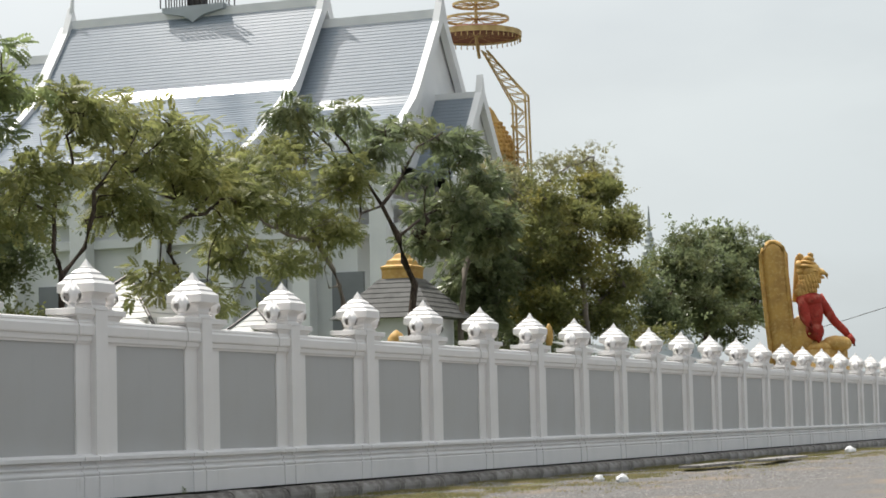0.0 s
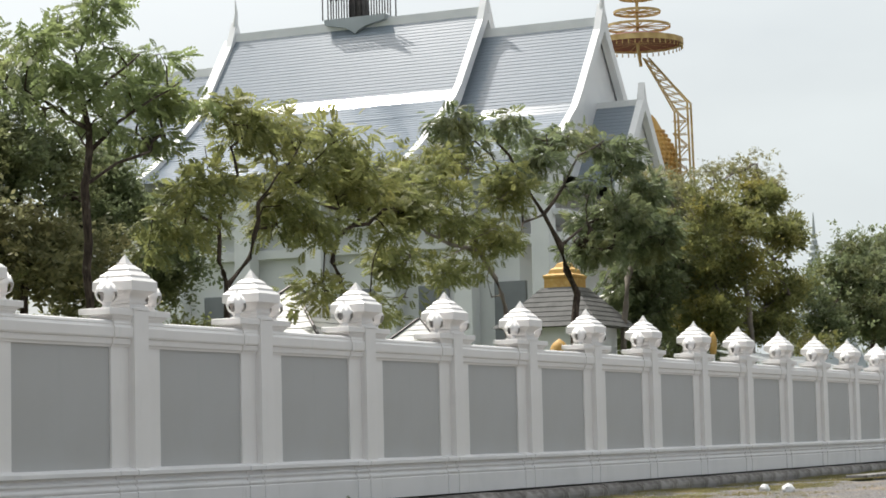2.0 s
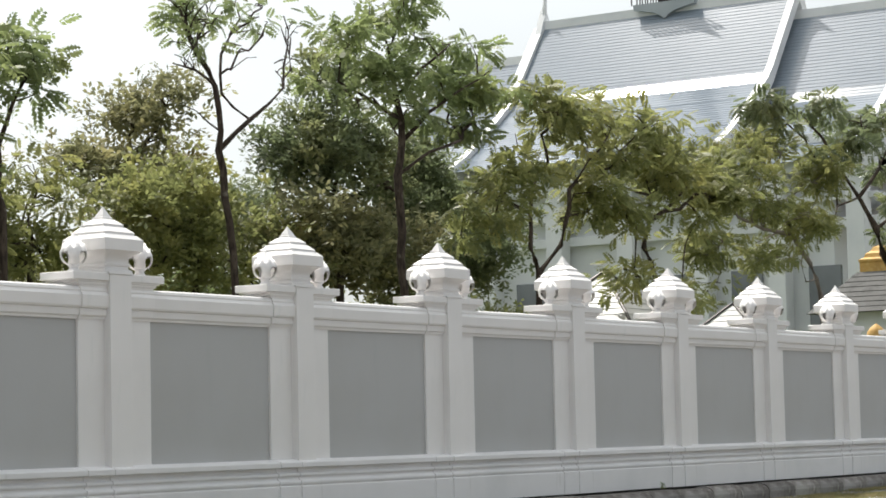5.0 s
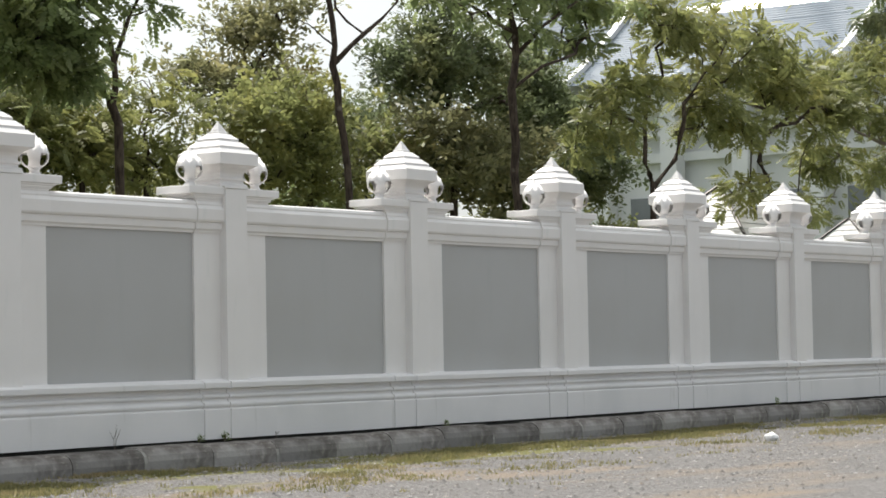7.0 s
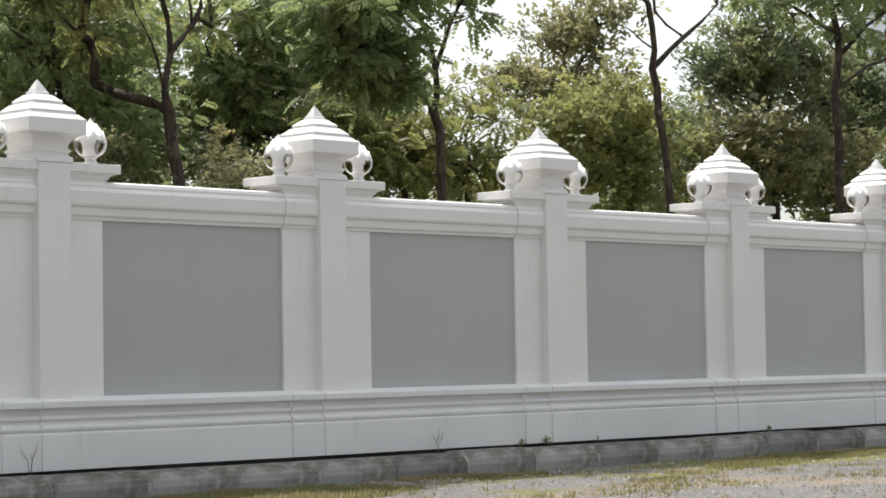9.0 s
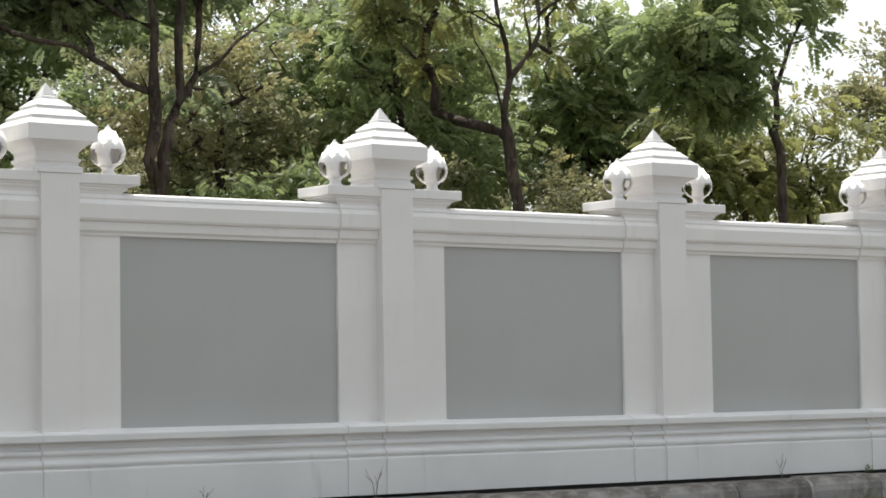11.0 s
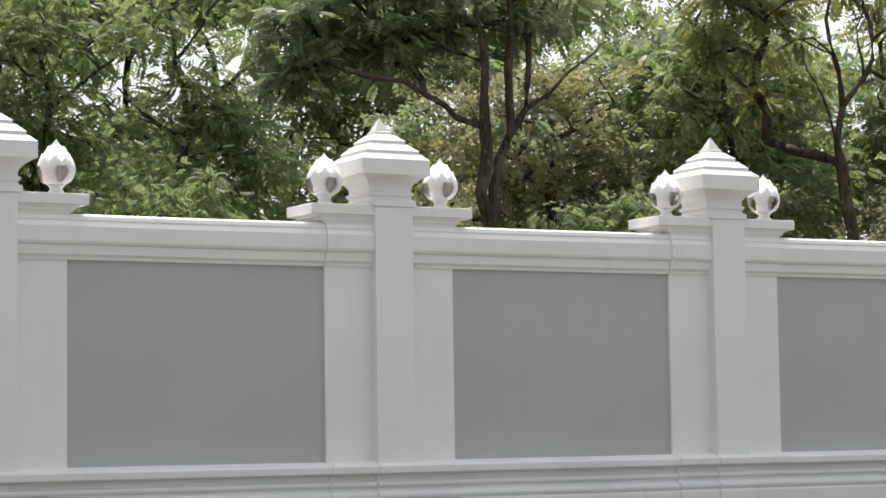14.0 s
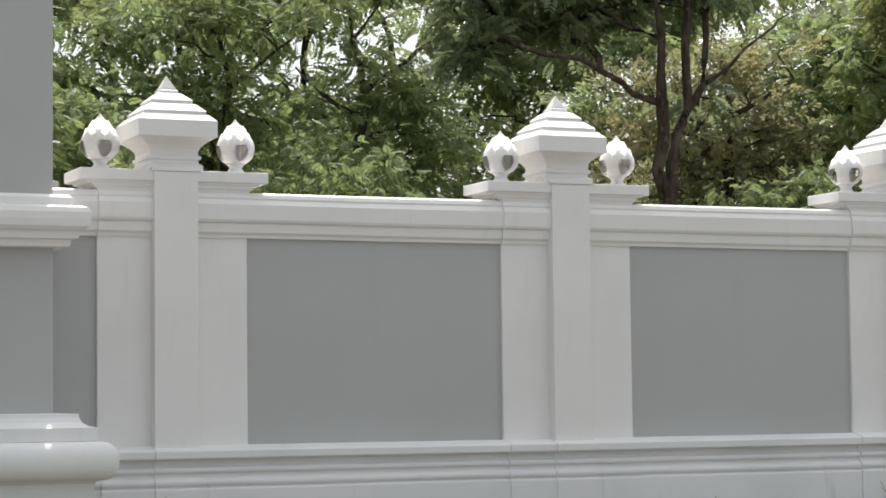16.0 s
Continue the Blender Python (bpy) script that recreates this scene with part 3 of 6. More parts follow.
for k in range(13):
    for x in (-0.42, 0.42):
        ob = new("spike", spike)
        ob.parent, ob.location = crown, (x, -1.7 + k * 3.4 / 12, 0)
part("core", square_stack(bmesh.new(), ((0.36, 0.5), (0.36, 1.1), (0.26, 1.6), (0.12, 3.4), (0.0, 5.0)), 0, 0), DARK_METAL, crown)

# ---- kerb along the wall's foot ----
kerb = thing("kerb", (0, 0, 0), "weathered concrete kerb of short stones along the wall", "kerb", kind="structure")
KERB_LINE = [(-0.54, -0.2), (-0.55, -0.02), (-0.535, 0.04), (-0.50, 0.085), (-0.45, 0.112), (-0.39, 0.122), (-0.24, 0.125), (-0.24, -0.2)]
bm = bmesh.new()
extrude_profile(bm, KERB_LINE, 0.004, 1.036)
kerb_mesh = flat_mesh("kerb_stone", bm, KERB)
mortar_mesh = flat_mesh("mortar", extrude_profile(bmesh.new(), [(y * 1.012, z * 1.02 + 0.002) for y, z in KERB_LINE], -0.022, 0.022), MORTAR)
for k in range(-27, 84):
    if k % 2 == 0:
        ob = new("mortar", mortar_mesh)
        ob.parent, ob.location = kerb, (k * 1.04 + 0.35, 0, 0.03 * noise.noise((k * 0.8, 3, 0)))
    ob = new("kerb_stone", kerb_mesh)
    ob.parent = kerb
    ob.location = (k * 1.04 + 0.35, 0.015 * noise.noise((k * 1.3, 0, 0)), 0.022 * noise.noise((k * 0.8, 3, 0)) + 0.02)
    ob.rotation_euler = (0.08 * noise.noise((k * 1.1, 8, 0)), 0.008 * noise.noise((k, 5, 2)), 0.012 * noise.noise((k * 1.9, 6, 0)))


# ---- trees ----
def spray(pairs, length, leaf, droop):
    """One drooping compound leaf: quads in pairs along a stalk, pointing along +x."""
    quads = []
    for i in range(pairs):
        u = (i + 0.6) / pairs
        base = np.array([length * u, 0.0, -droop * length * u * u])
        size = leaf * (0.75 + 0.45 * math.sin(math.pi * min(u * 1.1, 1)))
        for s in (-1, 1):
            out = np.array([0.45, s * 0.85, -0.25 - 0.25 * droop])
            out /= np.linalg.norm(out)
            side = np.cross(out, (0.0, 0.0, 1.0))
            side /= np.linalg.norm(side)
            mid = base + out * size * 0.5 + np.array([0, 0, 0.06 * size])
            quads.append([base, mid + side * size * 0.3, base + out * size, mid - side * size * 0.3])
    return np.array(quads)


def simple_spray(leaf):
    """A tuft of broad single leaves round a twig's end."""
    rng = np.random.default_rng(5)
    quads = []
    for i in range(7):
        a, e = i * 2.4, rng.uniform(-0.7, 0.7)
        out = np.array([math.cos(e) * math.cos(a * 0.5 - 1.3), math.sin(a * 0.5 - 1.3) * math.cos(e), math.sin(e)])
        base = np.array([0.05 * i * leaf * 5, 0, 0])
        side = np.cross(out, (0.0, 0.3, 1.0))
        side /= np.linalg.norm(side)
        mid = base + out * leaf * 0.55
        quads.append([base, mid + side * leaf * 0.24, base + out * leaf, mid - side * leaf * 0.24])
    return np.array(quads)


FEATHER = spray(5, 0.28, 0.105, 0.35)
FINE = spray(5, 0.22, 0.08, 0.3)
BROAD = simple_spray(0.14)
SMALL = simple_spray(0.11)


def turned(count, dirs, rng, tmpl, sizes):
    """Rotation frames with x along dirs, z as near up as can be with a random lean."""
    x = dirs / np.linalg.norm(dirs, axis=1, keepdims=True)
    up = np.array([0, 0, 1.0]) + rng.normal(0, 0.55, (count, 3))
    y = np.cross(up, x)
    y /= np.linalg.norm(y, axis=1, keepdims=True) + 1e-9
    z = np.cross(x, y)
    m = np.stack([x, y, z], axis=2) * sizes[:, None, None]
    return np.einsum("nij,qkj->nqki", m, tmpl)


def smooth_path(pts, rng):
    """The trunk's points with crooked ones between them."""
    out = [pts[0]]
    for a, b in zip(pts, pts[1:]):
        for u in (0.5, 1.0):
            w = 0.0 if u == 1.0 else 1.0
            out.append(tuple(a[i] + (b[i] - a[i]) * u + w * rng.normal(0, 0.03 if i < 2 else 0) for i in range(3)))
    return out


def build_tree(name, at, trunk, lobes, seed, leaves=FEATHER, leaf_mat=None, bark=None, clusters=70, sprays=34, spread=0.5, girth=0.14, droop=0.5, label="", twigs=0, stems=()):
    """trunk: points (x, y, z) from the foot up; stems: further main limbs. lobes: (x, y, z, rx, ry, rz, weight), the crown's uneven bulk.
    Limbs grow from the trunk to every clump of leaves, thinner as they fork."""
    rng = np.random.default_rng(seed)
    trunk = smooth_path(trunk, rng)
    nodes, parent, chains = [np.array(p, float) for p in trunk], [-1] + list(range(len(trunk) - 1)), [list(range(len(trunk)))]
    free = max(1, len(trunk) // 2)
    floor_r, limb_top = {}, {}
    for order, stem in enumerate(stems):
        stem = smooth_path(stem, rng)
        near = min(range(len(nodes)), key=lambda i: np.linalg.norm(nodes[i] - np.array(stem[0])))
        path, last = [near], near
        start = 0.44 * girth * (1.0 if np.linalg.norm(nodes[near] - np.array(stem[0])) > 0.3 else 0.8)
        for k, q in enumerate(stem[1:]):
            nodes.append(np.array(q, float))
            parent.append(last)
            last = len(nodes) - 1
            floor_r[last] = start * (1.0 if order < 2 else 0.5) * (1 - 0.82 * (k + 1) / len(stem))
            limb_top[last] = girth * (0.5 if order < 2 else 0.24)
            path.append(last)
        chains.append(path)
    wts = np.array([l[6] for l in lobes], float)
    picks = rng.choice(len(lobes), clusters + twigs, p=wts / wts.sum())
    cs = []
    for k in picks:
        l = lobes[k]
        v = rng.normal(0, 1, 3)
        v *= (rng.uniform(0.25, 1.0) ** 0.5) / np.linalg.norm(v)
        cs.append(np.array(l[:3]) + v * np.array(l[3:6]))
    top = np.array(trunk[-1], float)
    cs.sort(key=lambda c: np.linalg.norm(c - top))
    ends = []
    for c in cs:
        arr = np.array(nodes[free:])
        d = np.linalg.norm(arr - c, axis=1) + np.where(arr[:, 2] > c[2] - 0.05, 1.2, 0) * 0.8
        j = int(np.argmin(d)) + free
        a = nodes[j]
        gap = np.linalg.norm(c - a)
        steps = max(2, min(7, int(gap / 0.35)))
        path, last = [j], j
        bend = rng.normal(0, 0.10 * gap, 3) + np.array([0, 0, 0.10 * gap])
        for s in range(1, steps + 1):
            u = s / steps
            p = a + (c - a) * u + bend * math.sin(math.pi * u) + rng.normal(0, 0.025, 3)
            nodes.append(p)
            parent.append(last)
            last = len(nodes) - 1
            path.append(last)
        chains.append(path)
        ends.append(last)
    load = np.zeros(len(nodes))
    for e in ends:
        load[e] += 1
    for i in range(len(nodes) - 1, 0, -1):
        if parent[i] >= 0:
            load[parent[i]] += load[i]
    full = max(load.max(), 1)
    radius = np.maximum(0.64 * girth * np.power(np.maximum(load, 0.5) / full, 0.48), 0.008)
    for i in range(len(trunk)):
        radius[i] = max(radius[i], girth * 0.64 * (1.2 if i == 0 else 1.0 - 0.8 * i / len(trunk)))
    for i, r in floor_r.items():
        radius[i] = min(max(radius[i], r), limb_top[i])
    t = thing(name, at, label, "shrub" if name == "shrub" else "tree", "trees behind the wall")
    bm = bmesh.new()
    tube(bm, [nodes[i] for i in chains[0]], [radius[i] for i in chains[0]], 9)
    part("trunk", bm, bark or BARK, t, "", True)
    bm = bmesh.new()
    for order, path in enumerate(chains[1:]):
        rr = [radius[i] for i in path]
        rr[0] = min(rr[0], rr[1] * 1.25)
        if order < len(stems):
            part("limb", tube(bmesh.new(), [nodes[i] for i in path], rr, 8), bark or BARK, t, "", True)
        else:
            tube(bm, [nodes[i] for i in path], rr, 5)
    tagged(part("branchwork", bm, bark or BARK, t, "thin forking branches and twigs", True), kind="stuff")
    leafy = [cs[i] for i in sorted(rng.permutation(len(cs))[:clusters])]
    centres = np.array(leafy)
    spread *= 0.74
    k = len(centres) * sprays
    which = np.repeat(np.arange(len(centres)), sprays)
    size_c = rng.uniform(0.6, 1.25, len(centres)) * spread
    off = rng.normal(0, 0.5, (k, 3)) * size_c[which][:, None] * np.array([1.15, 1.15, 0.6])
    pos = centres[which] + off
    dirs = off / (np.linalg.norm(off, axis=1, keepdims=True) + 1e-6) + rng.normal(0, 0.45, (k, 3)) + np.array([0, 0, -droop])
    quads = turned(k, dirs, rng, leaves, rng.uniform(0.7, 1.25, k)) + pos[:, None, None, :]
    me = mesh_of_quads("crown", quads.reshape(-1, 4, 3), leaf_mat)
    ob = new("crown", me)
    ob.parent = t
    return t


# tree with two slender stems, light feathery crown
build_tree("tree", (8.38, 5.5, 0.16), ((0, 0, 0), (0, 0, 4), (-0.3, 0, 4.48), (-0.28, 0, 5.14), (-0.04, 0, 5.82), (0.46, 0, 6.2), (0.22, 0, 6.73)),
           ((0.02, -0.18, 7.33, 0.47, 0.47, 0.28, 0.13), (0.9, -0, 7.14, 0.54, 0.54, 0.34, 0.18), (2.52, 0.06, 7.32, 0.61, 0.61, 0.33, 0.2), (-1.3, -0.24, 5.76, 0.51, 0.51, 0.32, 0.16), (-1.92, -0.12, 5.23, 0.35, 0.35, 0.37, 0.13), (-2.52, 0.11, 4.87, 0.25, 0.25, 0.31, 0.05), (1.09, -0.23, 6.48, 0.54, 0.54, 0.28, 0.15), (4.24, -0.21, 7.34, 0.57, 0.57, 0.3, 0.17), (6.09, 0.24, 7.54, 0.53, 0.53, 0.17, 0.07), (3.45, 0.08, 6.48, 0.62, 0.62, 0.47, 0.29), (1.98, -0.05, 5.76, 0.38, 0.38, 0.46, 0.17), (-0.22, 0, 6.46, 0.42, 0.42, 0.28, 0.11), (4.99, 0.08, 6.74, 0.46, 0.46, 0.3, 0.14), (2.07, -0.07, 5.19, 0.33, 0.33, 0.29, 0.06), (-1.11, -0.11, 5.18, 0.31, 0.31, 0.22, 0.04)),
           11, FEATHER, LEAF_LIGHT, BARK, 62, 26, 0.6, 0.1, 0.2, "slender tree with light green feathery drooping leaves", 10,
           (((0.77, -0, 4.2), (0.85, -0.12, 4.99), (0.83, -0.24, 5.67), (1.42, -0.36, 6.29), (2.02, -0.48, 6.81)), ((-0.28, 0, 5.14), (-1.1, 0.12, 5.4), (-1.91, 0.24, 5.44)), ((-0.04, -0, 5.82), (-0.87, -0.12, 6.18), (-1.16, -0.24, 6.59)), ((0.83, 0, 5.67), (2.23, 0.12, 6.13), (3.95, 0.24, 6.52), (5.27, 0.36, 7.14))))
# neighbour of the same kind with a curved stem
build_tree("tree", (13.23, 5.5, 0.16), ((0, 0, 0), (0, 0, 4.12), (-0.48, 0, 4.75), (-0.19, 0, 5.32), (-0.11, 0, 5.87), (-0.4, 0, 6.33)),
           ((0.11, -0.14, 6.25, 0.58, 0.58, 0.36, 0.21), (1.73, 0.24, 6.39, 0.53, 0.53, 0.44, 0.23), (-1.69, -0.14, 5.39, 0.44, 0.44, 0.47, 0.15), (1.13, -0.15, 5.47, 0.47, 0.47, 0.43, 0.14), (2.85, -0.07, 6.17, 0.48, 0.48, 0.45, 0.22), (-1.52, -0.12, 4.05, 0.45, 0.45, 0.26, 0.09), (1.86, 0.08, 3.77, 0.47, 0.47, 0.22, 0.06), (0.68, -0.18, 6.92, 0.47, 0.47, 0.25, 0.07)),
           12, FEATHER, LEAF_LIGHT, BARK, 49, 26, 0.6, 0.1, 0.2, "slender tree with light green feathery drooping leaves", 14,
           (((-0.19, -0, 5.32), (0.75, -0.12, 5.81), (1.46, -0.24, 6.37)), ((-0.11, 0, 5.87), (-1.42, 0.12, 6), (-1.89, 0.24, 6.31))))
# crooked tree with pale twigs
build_tree("tree", (23.03, 6.0, 0.16), ((0, 0, 0), (0, 0, 4.18), (-0.58, 0, 4.94), (-1.56, 0, 5.59), (-2.35, 0, 6.23), (-2.46, 0, 7.05)),
           ((-4.34, 0.23, 7.56, 0.64, 0.64, 0.4, 0.26), (-2.06, 0.26, 7.93, 0.73, 0.73, 0.39, 0.29), (-5.92, 0.13, 6.48, 0.43, 0.43, 0.52, 0.18), (-3.8, -0.17, 6.25, 0.71, 0.71, 0.54, 0.38), (-0.4, -0.26, 7.24, 0.61, 0.61, 0.5, 0.31), (-5.71, 0.25, 5.06, 0.56, 0.56, 0.46, 0.26), (-2.93, 0.08, 4.95, 0.72, 0.72, 0.38, 0.27), (-1.88, -0.33, 5.84, 0.66, 0.66, 0.49, 0.26), (-6.06, 0.25, 4.13, 0.62, 0.62, 0.26, 0.11), (0.22, 0.2, 6.13, 0.41, 0.41, 0.43, 0.11), (-5, -0.13, 6.96, 0.63, 0.63, 0.4, 0.25)),
           13, FINE, LEAF_LIGHT, BARK_PALE, 110, 28, 0.54, 0.1, 0.14, "crooked tree with feathery yellow-green crown and pale twigs", 50,
           (((-1.56, -0, 5.59), (-3.53, -0.12, 5.6), (-5.07, -0.24, 5.76)), ((-2.35, 0, 6.23), (-0.79, 0.12, 6.77), (-0.03, 0.24, 7.41)), ((-2.46, -0, 7.05), (-3.73, -0.12, 7.35), (-4.65, -0.24, 7.53)), ((-0.99, 0, 4), (-0.86, 0.12, 4.92), (-0.35, 0.24, 5.66))))
# leaning tree with a flat tiered crown
build_tree("tree", (27.64, 6.0, 0.16), ((0, 0, 0), (0, 0, 3.68), (0.35, 0, 4.85), (-0.79, 0, 6.08), (-1.91, 0, 6.84), (-3, 0, 7.41)),
           ((-7.28, 0.17, 8.67, 0.53, 0.53, 0.17, 0.09), (-4.52, -0.1, 8.95, 0.69, 0.69, 0.2, 0.14), (-1.33, 0.18, 9.01, 0.87, 0.87, 0.21, 0.19), (2.21, 0.27, 9.29, 0.76, 0.76, 0.29, 0.22), (4.19, 0.08, 8.96, 0.55, 0.55, 0.5, 0.27), (-2.74, 0.03, 8.26, 0.71, 0.71, 0.24, 0.17), (-6.3, 0.14, 8.39, 0.53, 0.53, 0.2, 0.11), (1.22, 0.16, 7.95, 0.75, 0.75, 0.32, 0.17), (2.88, -0.04, 7.13, 1.07, 1.07, 0.48, 0.68), (6.09, 0.07, 6.88, 0.96, 0.96, 0.76, 1.03), (1.92, 0.19, 6.26, 0.76, 0.76, 0.4, 0.3), (5.27, -0.35, 8.15, 0.8, 0.8, 0.42, 0.4), (-4.28, 0.08, 7.45, 0.55, 0.55, 0.29, 0.08)),
           14, FEATHER, LEAF_DARK, BARK, 148, 28, 0.54, 0.16, 0.23, "leaning tree with flat tiers of feathery dark green leaves", 60,
           (((-1.91, -0, 6.84), (-0.86, -0.12, 7.61), (0.12, -0.24, 8.62), (1.77, -0.36, 9.19)), ((-3, 0, 7.41), (-3.86, 0.12, 8.22), (-4.89, 0.24, 8.76)), ((-3, -0, 7.41), (-2.37, -0.12, 8.22), (-1.54, -0.24, 8.91)), ((-0.79, 0, 6.08), (1.55, 0.12, 6.87), (3.8, 0.24, 7.37)), ((-1.91, -0, 6.84), (-3.63, -0.12, 6.48), (-4.4, -0.24, 5.99))))
# tall tree with open feathery crown
build_tree("tree", (3.70, 5.5, 0.16), ((0, 0, 0), (0, 0, 3.52), (-0.03, 0, 4.51), (-0.14, 0, 5.5), (0.02, 0, 6.12), (-0.14, 0, 6.91), (-0.36, 0, 7.78)),
           ((-0.13, 0.06, 8.58, 0.34, 0.34, 0.25, 0.09), (-0.84, 0.09, 8.27, 0.28, 0.28, 0.22, 0.06), (0.57, -0.05, 8.17, 0.34, 0.34, 0.23, 0.08), (1.79, -0.17, 8.11, 0.38, 0.38, 0.19, 0.07), (2.57, 0.01, 8.31, 0.18, 0.18, 0.15, 0.03), (-1.85, -0.1, 7.72, 0.3, 0.3, 0.23, 0.07), (-2.03, 0.07, 7.02, 0.32, 0.32, 0.25, 0.08), (-0.43, -0.07, 7.22, 0.47, 0.47, 0.28, 0.13), (1.1, -0.02, 7.37, 0.44, 0.44, 0.29, 0.13), (2.54, 0.18, 7.34, 0.38, 0.38, 0.25, 0.1), (0.17, 0.16, 6.69, 0.58, 0.58, 0.24, 0.14), (2.13, 0.14, 6.71, 0.42, 0.42, 0.21, 0.09), (-1.21, 0.02, 6.63, 0.37, 0.37, 0.24, 0.09), (0.41, 0.13, 8.82, 0.29, 0.29, 0.18, 0.05), (3.45, -0.1, 7.34, 0.21, 0.21, 0.22, 0.03), (-1.02, 0.11, 7.59, 0.28, 0.28, 0.25, 0.07)),
           15, FEATHER, LEAF_MID, BARK, 39, 28, 0.5, 0.12, 0.18, "tall slender tree with open feathery crown", 12,
           (((0.02, -0, 6.12), (0.72, -0.12, 6.7), (1.66, -0.24, 7.23), (2.45, -0.36, 7.65)), ((-0.15, 0, 6.5), (-0.87, 0.12, 6.82), (-1.54, 0.24, 7.03)), ((-0.14, -0, 6.91), (0.56, -0.12, 7.5), (1.31, -0.24, 8.02)), ((-0.37, 0, 7.58), (0.03, 0.12, 8.15), (-0.13, 0.24, 8.63)), ((-0.14, -0, 5.5), (0.7, -0.12, 5.98), (1.63, -0.24, 6.29))))
# half-bare tree
build_tree("tree", (-1.08, 5.5, 0.16), ((0, 0, 0), (0, 0, 3.3), (-0.13, 0, 4.36), (-0.26, 0, 5.16), (-0.31, 0, 5.78), (-0.44, 0, 6.48), (-0.88, 0, 6.95), (-1.28, 0, 7.6)),
           ((-0.67, 0.03, 7.65, 0.51, 0.51, 0.32, 0.16), (0.6, -0.03, 7.66, 0.4, 0.4, 0.2, 0.08), (1.58, -0.1, 7.72, 0.25, 0.25, 0.15, 0.04), (-1.29, -0.04, 6.98, 0.29, 0.29, 0.22, 0.05), (1.27, 0.03, 7.2, 0.28, 0.28, 0.26, 0.07), (0.02, -0.14, 6.98, 0.3, 0.3, 0.23, 0.04), (-1.08, 0.16, 7.9, 0.42, 0.42, 0.22, 0.1), (0.61, 0.16, 8.08, 0.44, 0.44, 0.2, 0.09)),
           16, FINE, LEAF_MID, BARK, 10, 20, 0.48, 0.095, 0.18, "half-bare tree with thin grey twigs and few leaves", 80,
           (((-0.25, -0, 5.6), (0.29, -0.12, 6.02), (1.03, -0.24, 6.61), (1.01, -0.36, 7.31), (0.75, -0.48, 7.73)), ((1.03, 0, 6.61), (1.72, 0.12, 7.03), (1.89, 0.24, 7.62)), ((-0.44, -0, 6.48), (-1.09, -0.12, 6.66), (-1.75, -0.24, 6.66)), ((-0.88, 0, 6.95), (-0.54, 0.12, 7.45), (-0.39, 0.24, 7.92)), ((-0.31, -0, 5.78), (-0.96, -0.12, 5.97), (-1.49, -0.24, 6.04)), ((0.29, 0, 6.02), (-0.13, 0.12, 6.42), (0.02, 0.24, 7.08))))
# dark-stemmed tree, crown to one side
build_tree("tree", (-6.26, 5.5, 0.16), ((0, 0, 0), (0, 0, 3.28), (-0.01, 0, 4.19), (-0.05, 0, 4.74), (-0.16, 0, 5.37), (-0.45, 0, 5.9), (-0.64, 0, 6.35)),
           ((-1.45, 0.17, 5.59, 0.48, 0.48, 0.31, 0.2), (-1.09, -0.13, 5.16, 0.37, 0.37, 0.31, 0.15), (-1.92, 0.02, 5.16, 0.29, 0.29, 0.31, 0.09), (-0.88, -0.03, 4.67, 0.26, 0.26, 0.28, 0.06), (-2.01, -0.13, 5.79, 0.44, 0.44, 0.31, 0.14), (0.42, -0.03, 5.88, 0.23, 0.23, 0.13, 0.02), (-1.07, -0.04, 6.21, 0.53, 0.53, 0.32, 0.17), (0.37, 0.04, 6.4, 0.39, 0.39, 0.25, 0.1), (-1.62, 0.07, 4.76, 0.3, 0.3, 0.23, 0.06), (0.47, -0.11, 5.4, 0.22, 0.22, 0.16, 0.02)),
           17, FEATHER, LEAF_MID, BARK, 52, 30, 0.5, 0.105, 0.23, "dark-stemmed tree with drooping feathery leaves", 14,
           (((-0.05, -0, 5.06), (0.11, -0.12, 5.72), (0.43, -0.24, 6.32)), ((-0.05, 0, 4.51), (-0.66, 0.12, 5.01), (-1.08, 0.24, 5.24), (-1.61, 0.36, 5.46)), ((-0.16, -0, 5.37), (-0.86, -0.12, 5.69), (-1.6, -0.24, 5.92))))
